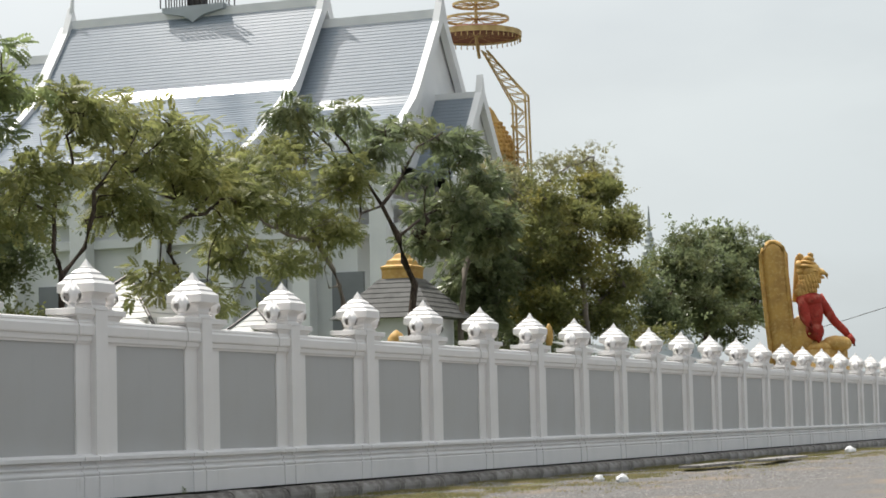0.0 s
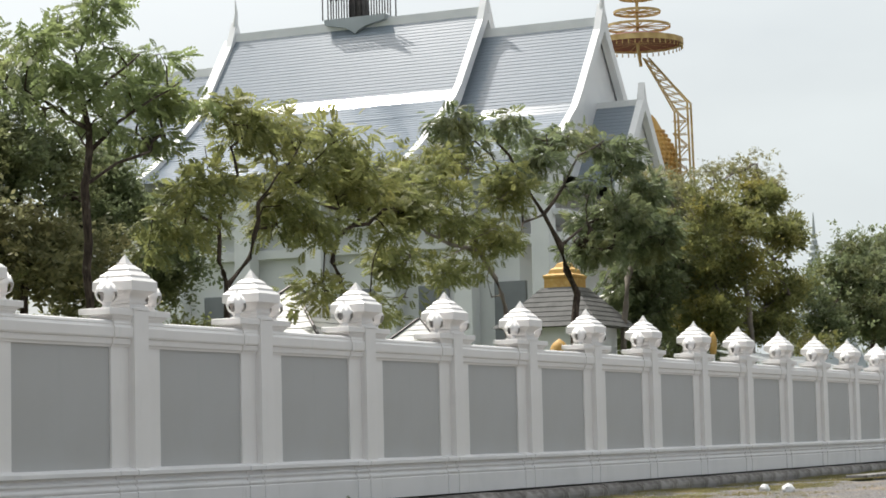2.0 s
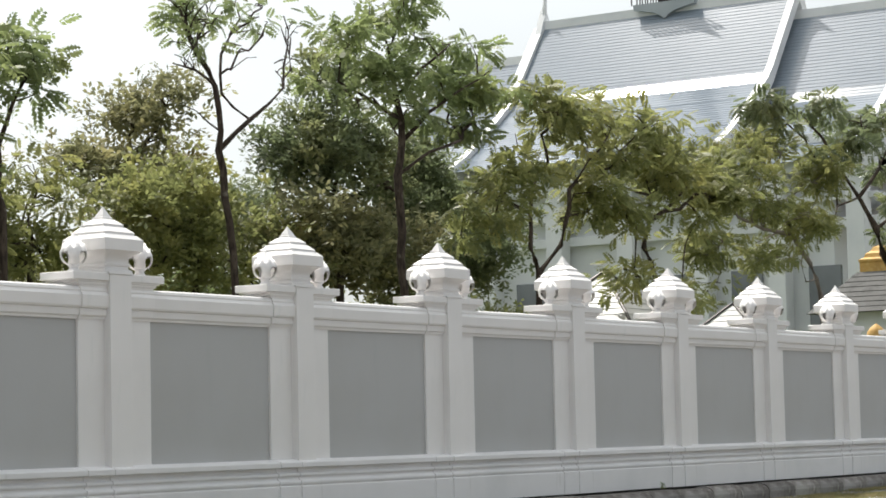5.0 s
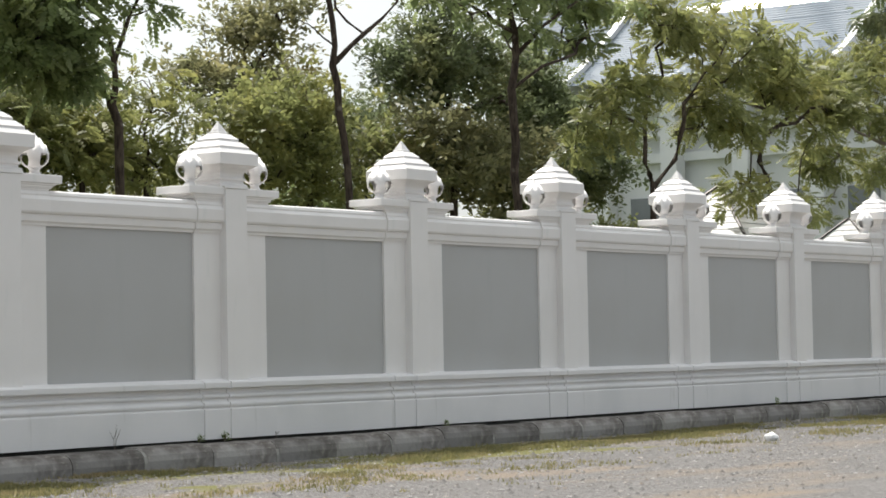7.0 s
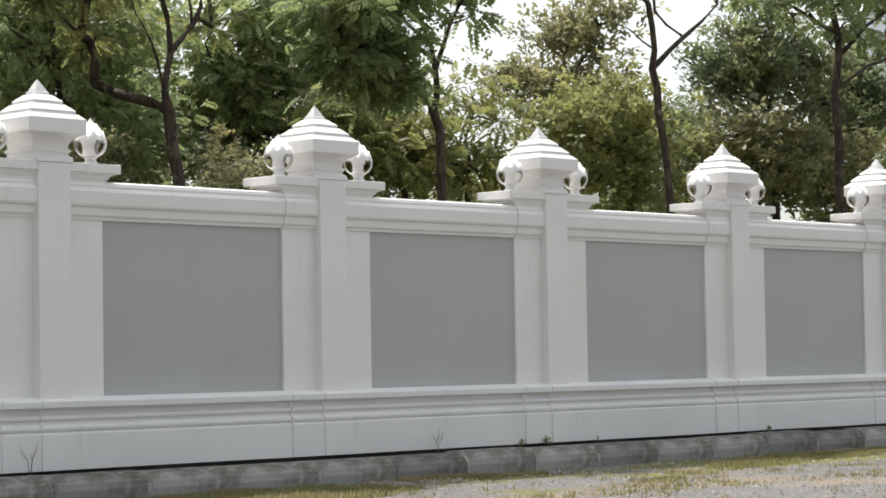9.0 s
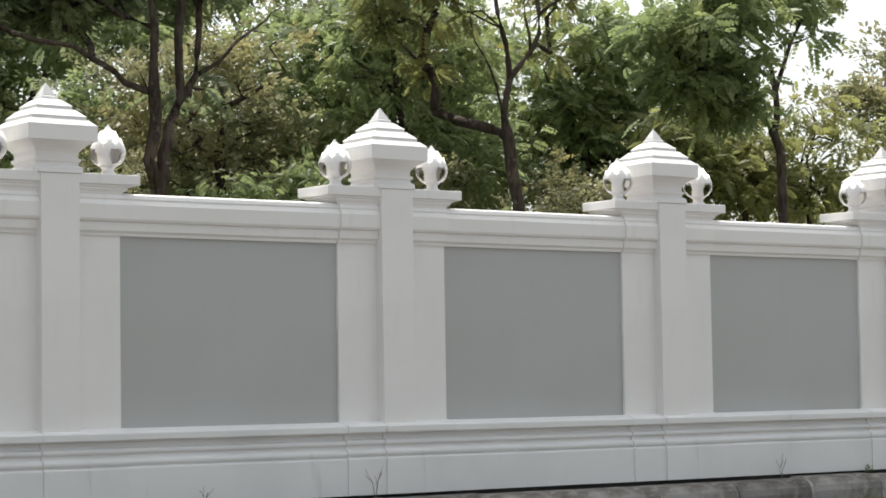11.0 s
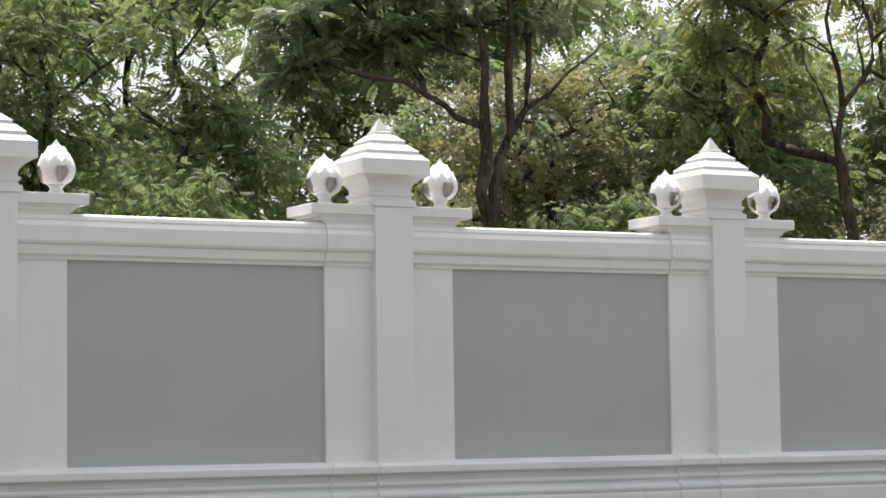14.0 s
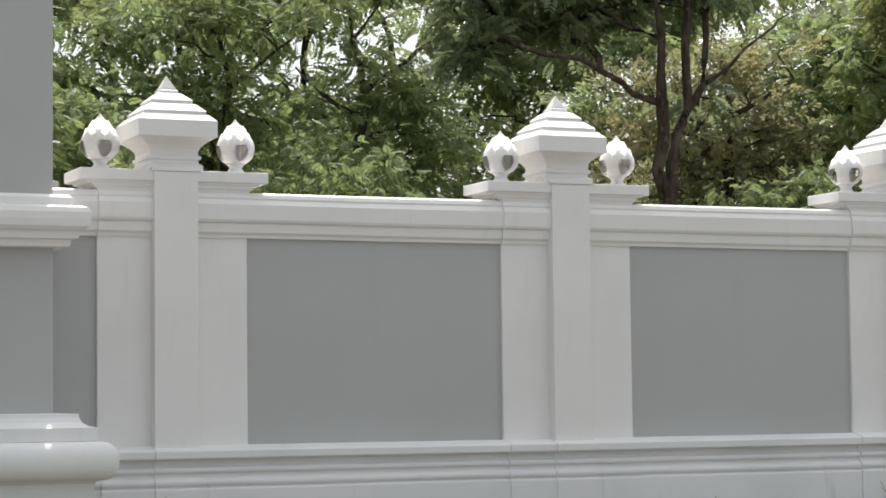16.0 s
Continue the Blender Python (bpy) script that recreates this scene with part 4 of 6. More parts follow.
# forked tree with yellowing leaves
build_tree("tree", (-11.02, 5.5, 0.16), ((0, 0, 0), (0, 0, 3.31), (-0.12, 0, 3.88), (-0.22, 0, 4.38), (-0.11, 0, 4.89)),
           ((-1.58, 0.52, 5.64, 0.33, 0.33, 0.25, 0.08), (-1.05, 0.61, 5.83, 0.27, 0.27, 0.29, 0.08), (-0.6, 0.46, 6.3, 0.41, 0.41, 0.29, 0.12), (-0.43, 0.46, 5.63, 0.21, 0.21, 0.2, 0.03), (0.31, 0.68, 5.94, 0.28, 0.28, 0.29, 0.07), (0.88, 0.57, 6.14, 0.35, 0.35, 0.26, 0.09), (-0.9, 0.58, 5.12, 0.19, 0.19, 0.16, 0.02), (-0.83, 0.57, 4.42, 0.27, 0.27, 0.14, 0.02), (0.96, 0.54, 5.55, 0.25, 0.25, 0.22, 0.04), (-2.09, 0.44, 5.88, 0.3, 0.3, 0.24, 0.07), (0.52, 0.45, 6.7, 0.56, 0.56, 0.3, 0.17), (-1.21, 0.66, 6.46, 0.47, 0.47, 0.29, 0.14)),
           18, FINE, LEAF_YELLOW, BARK, 32, 26, 0.41, 0.125, 0.18, "forked tree with sparse yellowing leaves", 16,
           (((-0.11, -0, 4.89), (-0.26, -0.12, 5.31), (-0.48, -0.24, 5.66), (-0.55, -0.36, 6.16), (-0.68, -0.48, 6.58)), ((-0.11, 0, 4.89), (0.34, 0.12, 5.28), (0.59, 0.24, 5.82), (0.55, 0.36, 6.26), (0.81, 0.48, 6.72)), ((-0.21, -0, 4.49), (-0.54, -0.12, 5.01), (-0.85, -0.24, 5.27), (-1.01, -0.36, 5.69)), ((0.34, 0, 5.28), (0.26, 0.12, 5.72), (0.46, 0.24, 6.17)), ((0.59, -0, 5.82), (0.88, -0.12, 6.14), (0.98, -0.24, 6.37))))
# tree with three dark crooked stems
build_tree("tree", (-16.26, 5.5, 0.16), ((0, 0, 0), (0, 0, 3.25), (0.07, 0, 3.67), (0.14, 0, 4), (0.3, 0, 4.3), (0.27, 0, 5.06), (0.3, 0, 5.85), (0.37, 0, 6.39)),
           ((-1.19, 0.51, 5.41, 0.49, 0.49, 0.22, 0.17), (-1.89, 0.7, 5.46, 0.36, 0.36, 0.28, 0.15), (-0.46, 0.45, 5.63, 0.43, 0.43, 0.26, 0.17), (0.67, 0.36, 5.78, 0.44, 0.44, 0.23, 0.14), (1.45, 0.49, 5.91, 0.32, 0.32, 0.19, 0.07), (-2.42, 0.6, 4.45, 0.22, 0.22, 0.28, 0.06), (-2.72, 0.62, 4.8, 0.24, 0.24, 0.22, 0.05), (-2.18, 0.56, 4.96, 0.3, 0.3, 0.25, 0.08), (0.06, 0.48, 5.83, 0.37, 0.37, 0.2, 0.06), (1.03, 0.65, 4.57, 0.25, 0.25, 0.2, 0.03), (-0.91, 0.65, 5.18, 0.24, 0.24, 0.17, 0.03), (-1.18, 0.5, 6.12, 0.85, 0.85, 0.32, 0.33), (0.68, 0.47, 6.28, 0.89, 0.89, 0.33, 0.35)),
           19, FINE * 1.15, LEAF_DARK, BARK, 61, 26, 0.41, 0.15, 0.2, "tree with three dark crooked stems and drooping dark leaves", 26,
           (((-0.07, -0, 3.31), (-0.12, -0.12, 3.86), (-0.19, -0.24, 4.31), (-0.24, -0.36, 5.03), (-0.42, -0.48, 5.67), (-0.6, -0.6, 6.17)), ((0.14, 0, 3.94), (0.57, 0.12, 4.61), (0.69, 0.24, 5.15), (0.9, 0.36, 5.77), (1.14, 0.48, 6.32)), ((-0.19, -0, 4.31), (-0.63, -0.12, 4.55), (-1.2, -0.24, 4.77), (-1.69, -0.36, 4.77)), ((0.57, 0, 4.55), (1.12, 0.12, 5.05), (1.63, 0.24, 5.38), (1.92, 0.36, 5.57)), ((-0.24, -0, 5.03), (-0.54, -0.12, 5.33), (-0.9, -0.24, 5.56))))
# dense dark tree before the shrine
build_tree("tree", (36.86, 8.0, 0.16), ((0, 0, 0), (0, 0, 4.21), (0.47, 0, 5.84), (1.48, 0, 6.99), (3.19, 0, 8.24)),
           ((3.11, 0.3, 7.11, 1.06, 1.06, 0.74, 0.79), (6.51, 0.12, 6.57, 1.1, 1.1, 0.97, 1.07), (2.45, 0.22, 5.59, 1.05, 1.05, 0.92, 0.96), (-0.64, -0.28, 5.96, 0.67, 0.67, 0.71, 0.33), (6.98, 0.17, 5.04, 1.29, 1.29, 0.78, 1.01), (2.92, 0.51, 4.5, 1.05, 1.05, 0.55, 0.58), (-0.05, -0.05, 7.24, 0.68, 0.68, 0.71, 0.34), (8.45, -0.29, 7.89, 0.75, 0.75, 0.79, 0.6)),
           21, FEATHER, LEAF_DARK, BARK_PALE, 154, 44, 0.72, 0.15, 0.18, "dense dark green tree with a pale stem behind the wall", 0,
           (((1.48, -0, 6.99), (4.83, -0.12, 7.61), (7.86, -0.24, 8.24)),))
# large tree with turning leaves
build_tree("tree", (43.85, 6.0, 0.16), ((0, 0, 0), (0, 0, 4), (-0.2, 0, 5.34), (-1.03, 0, 6.63), (-0.28, 0, 7.84), (0.46, 0, 8.87)),
           ((-2.18, -0.13, 7.69, 0.98, 0.98, 0.66, 0.65), (0.79, -0.22, 8.9, 0.74, 0.74, 0.59, 0.44), (2.5, -0.27, 7.86, 0.66, 0.66, 0.6, 0.4), (-1.05, 0.17, 6.44, 1.09, 1.09, 0.76, 0.83), (2.86, -0.04, 5.88, 0.95, 0.95, 0.8, 0.76), (-2.43, 0.52, 4.86, 1.07, 1.07, 0.75, 0.8), (3.81, 0.27, 4.92, 0.77, 0.77, 0.61, 0.47), (1.36, 0.38, 4.43, 1.12, 1.12, 0.49, 0.55), (4.78, -0.12, 8.03, 0.27, 0.27, 0.57, 0.09), (-4.51, 0.04, 8.24, 0.69, 0.69, 0.55, 0.38), (-8.63, 0.07, 7.97, 0.62, 0.62, 0.38, 0.19), (6.29, -0.36, 4.19, 0.79, 0.79, 0.31, 0.25), (-4.62, -0.02, 6.95, 0.69, 0.69, 0.64, 0.44)),
           22, BROAD, LEAF_YELLOW, BARK_PALE, 170, 44, 0.66, 0.16, 0.09, "large tree with olive and yellow turning leaves", 40,
           (((-0.28, -0, 7.84), (-3.36, -0.12, 7.97), (-5.08, -0.24, 8.19)), ((-1.03, 0, 6.63), (2.31, 0.12, 7.24), (4.49, 0.24, 8.01))))
# thin-leaved tree with bare twig ends
build_tree("tree", (46.14, 9.0, 0.16), ((0, 0, 0), (0, 0, 4.78), (-0.18, 0, 6.38), (0.57, 0, 8.05), (1.31, 0, 9.34)),
           ((-3.78, 0.14, 9.65, 0.7, 0.7, 0.48, 0.34), (-0.85, 0.11, 9.54, 0.76, 0.76, 0.6, 0.46), (3.03, -0.3, 10.33, 0.8, 0.8, 0.52, 0.37), (7.27, -0.31, 10.97, 0.79, 0.79, 0.44, 0.28), (11.06, 0.08, 10.9, 0.54, 0.54, 0.46, 0.15), (0.96, 0.41, 8.89, 1.16, 1.16, 0.71, 0.83), (-4.41, -0.16, 8.63, 0.54, 0.54, 0.57, 0.31)),
           23, SMALL, LEAF_OLIVE, BARK_PALE, 71, 38, 0.66, 0.15, 0.0, "thin-leaved grey-green tree with bare twig ends", 130,
           (((0.57, -0, 8.05), (-2.09, -0.12, 9.03), (-3.2, -0.24, 9.71)), ((1.31, 0, 9.34), (4.37, 0.12, 10.25), (7.28, 0.24, 11.08)), ((0.62, -0, 8.66), (0.41, -0.12, 9.87), (-0.48, -0.24, 10.38))))
# round dark tree in the far court
build_tree("tree", (79.92, 11.0, 0.16), ((0, 0, 0), (0, 0, 5), (0.15, 0, 6.13), (0.53, 0, 7.28), (0.48, 0, 8.71)),
           ((-3.61, -0.14, 9.56, 0.68, 0.82, 0.77, 0.53), (5.45, -0.1, 10.19, 0.91, 1.09, 0.78, 0.7), (-0.02, 0.08, 9.24, 0.95, 1.14, 0.71, 0.54), (9.14, 0.01, 9.22, 0.7, 0.84, 0.92, 0.65), (-5.05, 0.08, 8.11, 1.04, 1.24, 0.87, 0.9), (2.16, 0.12, 8.23, 1.38, 1.65, 1.02, 1.4), (-8.7, 0.31, 7.11, 0.7, 0.84, 0.84, 0.59), (8.87, -0.43, 7.37, 0.87, 1.05, 1.07, 0.94), (-2.05, 0.46, 6.47, 1.59, 1.91, 1.06, 1.69), (6.1, 0.49, 5.91, 1.28, 1.54, 0.84, 1.07), (-8.39, 0.26, 5.55, 1, 1.2, 0.92, 0.93), (12.02, -0.05, 5.96, 0.48, 0.57, 0.69, 0.23)),
           24, BROAD * 1.4, LEAF_DARK, BARK, 163, 60, 0.96, 0.25, 0.05, "dense round dark green tree in the far court", 0,
           ())
# dense dark tree behind the tall one
build_tree("tree", (6.62, 9.0, 0.16), ((0, 0, 0), (0, 0, 3.82), (0.02, 0, 4.71), (-0.15, 0, 5.58), (0.05, 0, 6.38)),
           ((-1.93, -0.14, 6.56, 0.41, 0.41, 0.26, 0.11), (-1.04, -0.19, 7.04, 0.38, 0.38, 0.29, 0.11), (-0.47, -0.1, 7.99, 0.37, 0.37, 0.33, 0.09), (0.25, -0.08, 6.85, 0.59, 0.59, 0.39, 0.23), (-1.23, -0.26, 6.15, 0.52, 0.52, 0.33, 0.17), (1.01, -0.2, 6.36, 0.65, 0.65, 0.45, 0.29), (2.83, 0.27, 6.41, 0.56, 0.56, 0.53, 0.29), (3.67, 0.16, 5.89, 0.57, 0.57, 0.48, 0.27), (1.99, -0.21, 5.52, 0.55, 0.55, 0.46, 0.25), (5.44, -0.13, 5.29, 0.47, 0.47, 0.61, 0.29), (4.95, 0.12, 4.53, 0.46, 0.46, 0.49, 0.22), (-2.62, 0.13, 5.91, 0.3, 0.3, 0.28, 0.06)),
           25, BROAD, LEAF_DARK, BARK, 110, 40, 0.8, 0.13, 0.05, "dense dark green broad-leaved tree behind the row", 0,
           (((-0.15, -0, 5.58), (-1.24, -0.12, 6.04), (-1.76, -0.24, 6.42)), ((-0.15, 0, 5.36), (1.39, 0.12, 5.93), (2.83, 0.24, 6.29))))
# olive growth below it
build_tree("tree", (5.23, 8.0, 0.16), ((0, 0, 0), (0, 0, 3.66), (0.01, 0, 4.13), (0.2, 0, 4.68)),
           ((-1.03, -0, 5.12, 0.5, 0.5, 0.31, 0.16), (0.39, -0.16, 4.91, 0.61, 0.61, 0.38, 0.23), (1.31, -0.22, 4.53, 0.52, 0.52, 0.44, 0.23), (0.01, 0.15, 4.13, 0.71, 0.71, 0.37, 0.27), (-1.21, 0.16, 4.38, 0.5, 0.5, 0.42, 0.21), (2.88, 0.02, 4.63, 0.43, 0.43, 0.45, 0.14), (1.87, 0.08, 4.01, 0.63, 0.63, 0.28, 0.17)),
           26, BROAD, LEAF_OLIVE, BARK, 59, 34, 0.72, 0.1, 0.05, "olive-green leafy bush under the dark tree", 0,
           ())
# olive tree with open crown
build_tree("tree", (2.98, 11.0, 0.16), ((0, 0, 0), (0, 0, 4.08), (-0.06, 0, 5.03), (-0.12, 0, 5.88), (-0.27, 0, 6.62)),
           ((-0.26, 0.1, 7.1, 0.51, 0.51, 0.3, 0.15), (-1.21, -0.05, 7, 0.26, 0.26, 0.21, 0.04), (0.55, -0.2, 6.81, 0.52, 0.52, 0.33, 0.17), (-1.38, -0.09, 6.15, 0.5, 0.5, 0.31, 0.16), (-0.12, 0.26, 6.1, 0.61, 0.61, 0.34, 0.21), (1.21, 0.14, 6.1, 0.47, 0.47, 0.33, 0.15), (-0.77, -0.3, 5.41, 0.6, 0.6, 0.34, 0.2), (0.68, -0.19, 5.3, 0.62, 0.62, 0.38, 0.23), (1.52, -0.11, 4.81, 0.52, 0.52, 0.33, 0.17), (-0.31, 0.27, 4.59, 0.61, 0.61, 0.32, 0.19), (-1.85, -0.04, 5.43, 0.39, 0.39, 0.27, 0.07), (0.57, -0.15, 7.57, 0.47, 0.47, 0.24, 0.09)),
           27, BROAD, LEAF_OLIVE, BARK, 69, 30, 0.72, 0.12, 0.09, "olive-green tree with an open crown", 30,
           (((-0.12, -0, 5.88), (-0.91, -0.12, 6.13), (-1.53, -0.24, 6.29)), ((-0.05, 0, 5.35), (0.86, 0.12, 5.86), (1.55, 0.24, 6.24)), ((-0.11, -0, 6.21), (0.39, -0.12, 6.79), (0.56, -0.24, 7.24))))
# light green growth between the stems
build_tree("tree", (-2.04, 9.0, 0.16), ((0, 0, 0), (0, 0, 3.67), (0.03, 0, 4), (-0.05, 0, 4.56)),
           ((0.01, 0.16, 4.14, 0.45, 0.45, 0.28, 0.13), (-1.04, 0.13, 4.13, 0.35, 0.35, 0.26, 0.09), (-0.1, 0.1, 5.4, 0.36, 0.36, 0.23, 0.05), (0.16, -0.19, 4.85, 0.4, 0.4, 0.25, 0.07), (0.97, -0.16, 4.15, 0.36, 0.36, 0.29, 0.1), (-1.79, -0.06, 4.17, 0.35, 0.35, 0.32, 0.11), (-2.52, 0.16, 4.31, 0.43, 0.43, 0.45, 0.19), (-2.75, 0.19, 4.91, 0.42, 0.42, 0.27, 0.09), (-1.41, 0.01, 4.74, 0.26, 0.26, 0.24, 0.04)),
           28, FEATHER, LEAF_LIGHT, BARK, 43, 26, 0.72, 0.09, 0.14, "light green young tree between the stems", 16,
           ())
# green growth by the half-bare tree
build_tree("tree", (1.58, 8.5, 0.16), ((0, 0, 0), (0, 0, 3.52), (0.04, 0, 4.07), (-0.14, 0, 4.75)),
           ((0.16, -0.26, 3.98, 0.57, 0.57, 0.3, 0.17), (-0.44, 0, 4.53, 0.47, 0.47, 0.35, 0.16), (0.48, 0.01, 4.99, 0.43, 0.43, 0.35, 0.15), (-0.28, -0.09, 5.63, 0.38, 0.38, 0.3, 0.11), (1.76, -0.11, 4.88, 0.3, 0.3, 0.31, 0.06), (1.58, -0.19, 3.85, 0.39, 0.39, 0.26, 0.1), (-1.47, -0.06, 4.08, 0.55, 0.55, 0.39, 0.22), (-1.32, -0.07, 5.05, 0.56, 0.56, 0.44, 0.25)),
           29, BROAD, LEAF_LIGHT, BARK, 53, 30, 0.72, 0.09, 0.09, "leafy light green bush by the half-bare tree", 0,
           ())
# feathery tree with lit layers
build_tree("tree", (-5.17, 11.0, 0.16), ((0, 0, 0), (0, 0, 3.84), (0.04, 0, 4.54), (-0.03, 0, 5.28), (0.1, 0, 6.03)),
           ((0.04, -0.13, 6.07, 0.49, 0.49, 0.28, 0.14), (-0.55, -0.03, 6.35, 0.39, 0.39, 0.26, 0.1), (0.79, -0.18, 6.46, 0.45, 0.45, 0.28, 0.13), (-0.57, 0.04, 5.61, 0.48, 0.48, 0.28, 0.13), (0.4, 0.14, 5.49, 0.49, 0.49, 0.28, 0.14), (1.29, 0.17, 5.93, 0.45, 0.45, 0.3, 0.14), (-0.22, -0.09, 4.99, 0.53, 0.53, 0.3, 0.16), (1.01, -0.19, 4.97, 0.49, 0.49, 0.3, 0.15), (-0.71, -0.04, 4.41, 0.39, 0.39, 0.32, 0.12), (0.38, 0.05, 4.28, 0.53, 0.53, 0.26, 0.14), (1.51, -0.11, 4.43, 0.45, 0.45, 0.28, 0.13), (0.06, 0.08, 6.87, 0.53, 0.53, 0.28, 0.15), (1.44, 0.18, 6.81, 0.45, 0.45, 0.33, 0.15), (2.44, -0.05, 5.15, 0.41, 0.41, 0.34, 0.14)),
           30, FEATHER, LEAF_MID, BARK, 86, 26, 0.72, 0.12, 0.18, "full green tree with feathery layered foliage", 20,
           (((-0.03, -0, 5.28), (-0.69, -0.12, 5.6), (-1.03, -0.24, 6.03)), ((0.05, 0, 4.91), (0.77, 0.12, 5.33), (1.41, 0.24, 5.66)), ((0.1, -0, 6.03), (0.55, -0.12, 6.63), (0.81, -0.24, 7.22))))
# feathery tree behind the forked one
build_tree("tree", (-8.22, 11.5, 0.16), ((0, 0, 0), (0, 0, 4.06), (0.03, 0, 4.68), (-0.09, 0, 5.38), (0.03, 0, 6.01)),
           ((-0.08, -0.16, 6.23, 0.47, 0.47, 0.29, 0.13), (-0.94, 0.03, 6.11, 0.42, 0.42, 0.28, 0.12), (0.58, -0.05, 6.06, 0.38, 0.38, 0.27, 0.1), (-1.77, -0.07, 5.95, 0.37, 0.37, 0.28, 0.1), (-0.41, 0.09, 5.54, 0.5, 0.5, 0.28, 0.14), (0.46, 0.24, 5.33, 0.51, 0.51, 0.31, 0.16), (-1.37, 0.21, 5.29, 0.45, 0.45, 0.3, 0.14), (1.24, 0.07, 5.03, 0.39, 0.39, 0.36, 0.14), (-0.1, 0.17, 4.67, 0.5, 0.5, 0.31, 0.16), (1, -0.02, 4.38, 0.43, 0.43, 0.32, 0.14), (-2.08, -0.06, 5.16, 0.33, 0.33, 0.34, 0.11), (-0.93, 0.02, 6.63, 0.5, 0.5, 0.26, 0.13), (0.26, 0.04, 6.84, 0.43, 0.43, 0.27, 0.11), (-1.87, 0.17, 6.46, 0.41, 0.41, 0.26, 0.11), (2.29, -0.03, 4.81, 0.35, 0.35, 0.37, 0.1), (2.54, 0.02, 5.85, 0.35, 0.35, 0.37, 0.11)),
           32, FEATHER, LEAF_MID, BARK, 82, 26, 0.72, 0.12, 0.18, "full green tree with feathery layered foliage", 20,
           (((-0.09, -0, 5.38), (-0.73, -0.12, 5.6), (-1.15, -0.24, 5.92)), ((0.04, 0, 5.04), (0.68, 0.12, 5.44), (1.14, 0.24, 5.74)), ((0.03, -0, 6.01), (0.25, -0.12, 6.57), (0.15, -0.24, 7.01))))
# olive tree with fine branches
build_tree("tree", (-12.39, 10.5, 0.16), ((0, 0, 0), (0, 0, 3.87), (-0.04, 0, 4.42), (0.05, 0, 4.99), (-0.08, 0, 5.54)),
           ((0.01, -0.02, 5.79, 0.42, 0.42, 0.28, 0.12), (-0.44, 0.03, 5.11, 0.38, 0.38, 0.28, 0.11), (0.57, 0.16, 5.35, 0.39, 0.39, 0.25, 0.1), (0.1, -0.11, 4.67, 0.46, 0.46, 0.28, 0.13), (0.94, 0.03, 4.81, 0.31, 0.31, 0.33, 0.1), (-0.54, -0.06, 4.24, 0.46, 0.46, 0.28, 0.13), (0.37, 0.12, 4.13, 0.46, 0.46, 0.24, 0.11), (-1.15, 0.02, 5.45, 0.45, 0.45, 0.4, 0.18), (1.03, -0.1, 4.08, 0.35, 0.35, 0.29, 0.1), (0.76, 0.01, 6.02, 0.35, 0.35, 0.23, 0.06), (-1.33, -0.12, 4.5, 0.45, 0.45, 0.4, 0.18)),
           33, SMALL, LEAF_OLIVE, BARK, 45, 28, 0.65, 0.11, 0.14, "olive-green tree with fine crossing branches", 40,
           (((0.05, -0, 4.99), (0.57, -0.12, 5.27), (0.95, -0.24, 5.54)), ((-0.04, 0, 4.42), (-0.54, 0.12, 4.71), (-0.98, 0.24, 4.84))))
# light low growth
build_tree("tree", (-3.52, 9.0, 0.16), ((0, 0, 0), (0, 0, 3.68), (0.03, 0, 4), (0.15, 0, 4.46)),
           ((0.28, -0.17, 4.52, 0.35, 0.35, 0.28, 0.1), (-0.37, 0.14, 3.98, 0.39, 0.39, 0.23, 0.09), (1.6, -0.08, 4.26, 0.32, 0.32, 0.28, 0.09), (0.26, 0.07, 3.92, 0.44, 0.44, 0.2, 0.09), (-1, -0.01, 4.04, 0.34, 0.34, 0.25, 0.09), (1.9, 0.1, 5.13, 0.36, 0.36, 0.27, 0.06), (-1.73, 0.13, 3.92, 0.34, 0.34, 0.21, 0.07), (2.56, 0.16, 4.02, 0.41, 0.41, 0.29, 0.12)),
           34, SMALL, LEAF_LIGHT, BARK, 22, 30, 0.65, 0.08, 0.09, "light green leafy shrub behind the wall", 0,
           ())
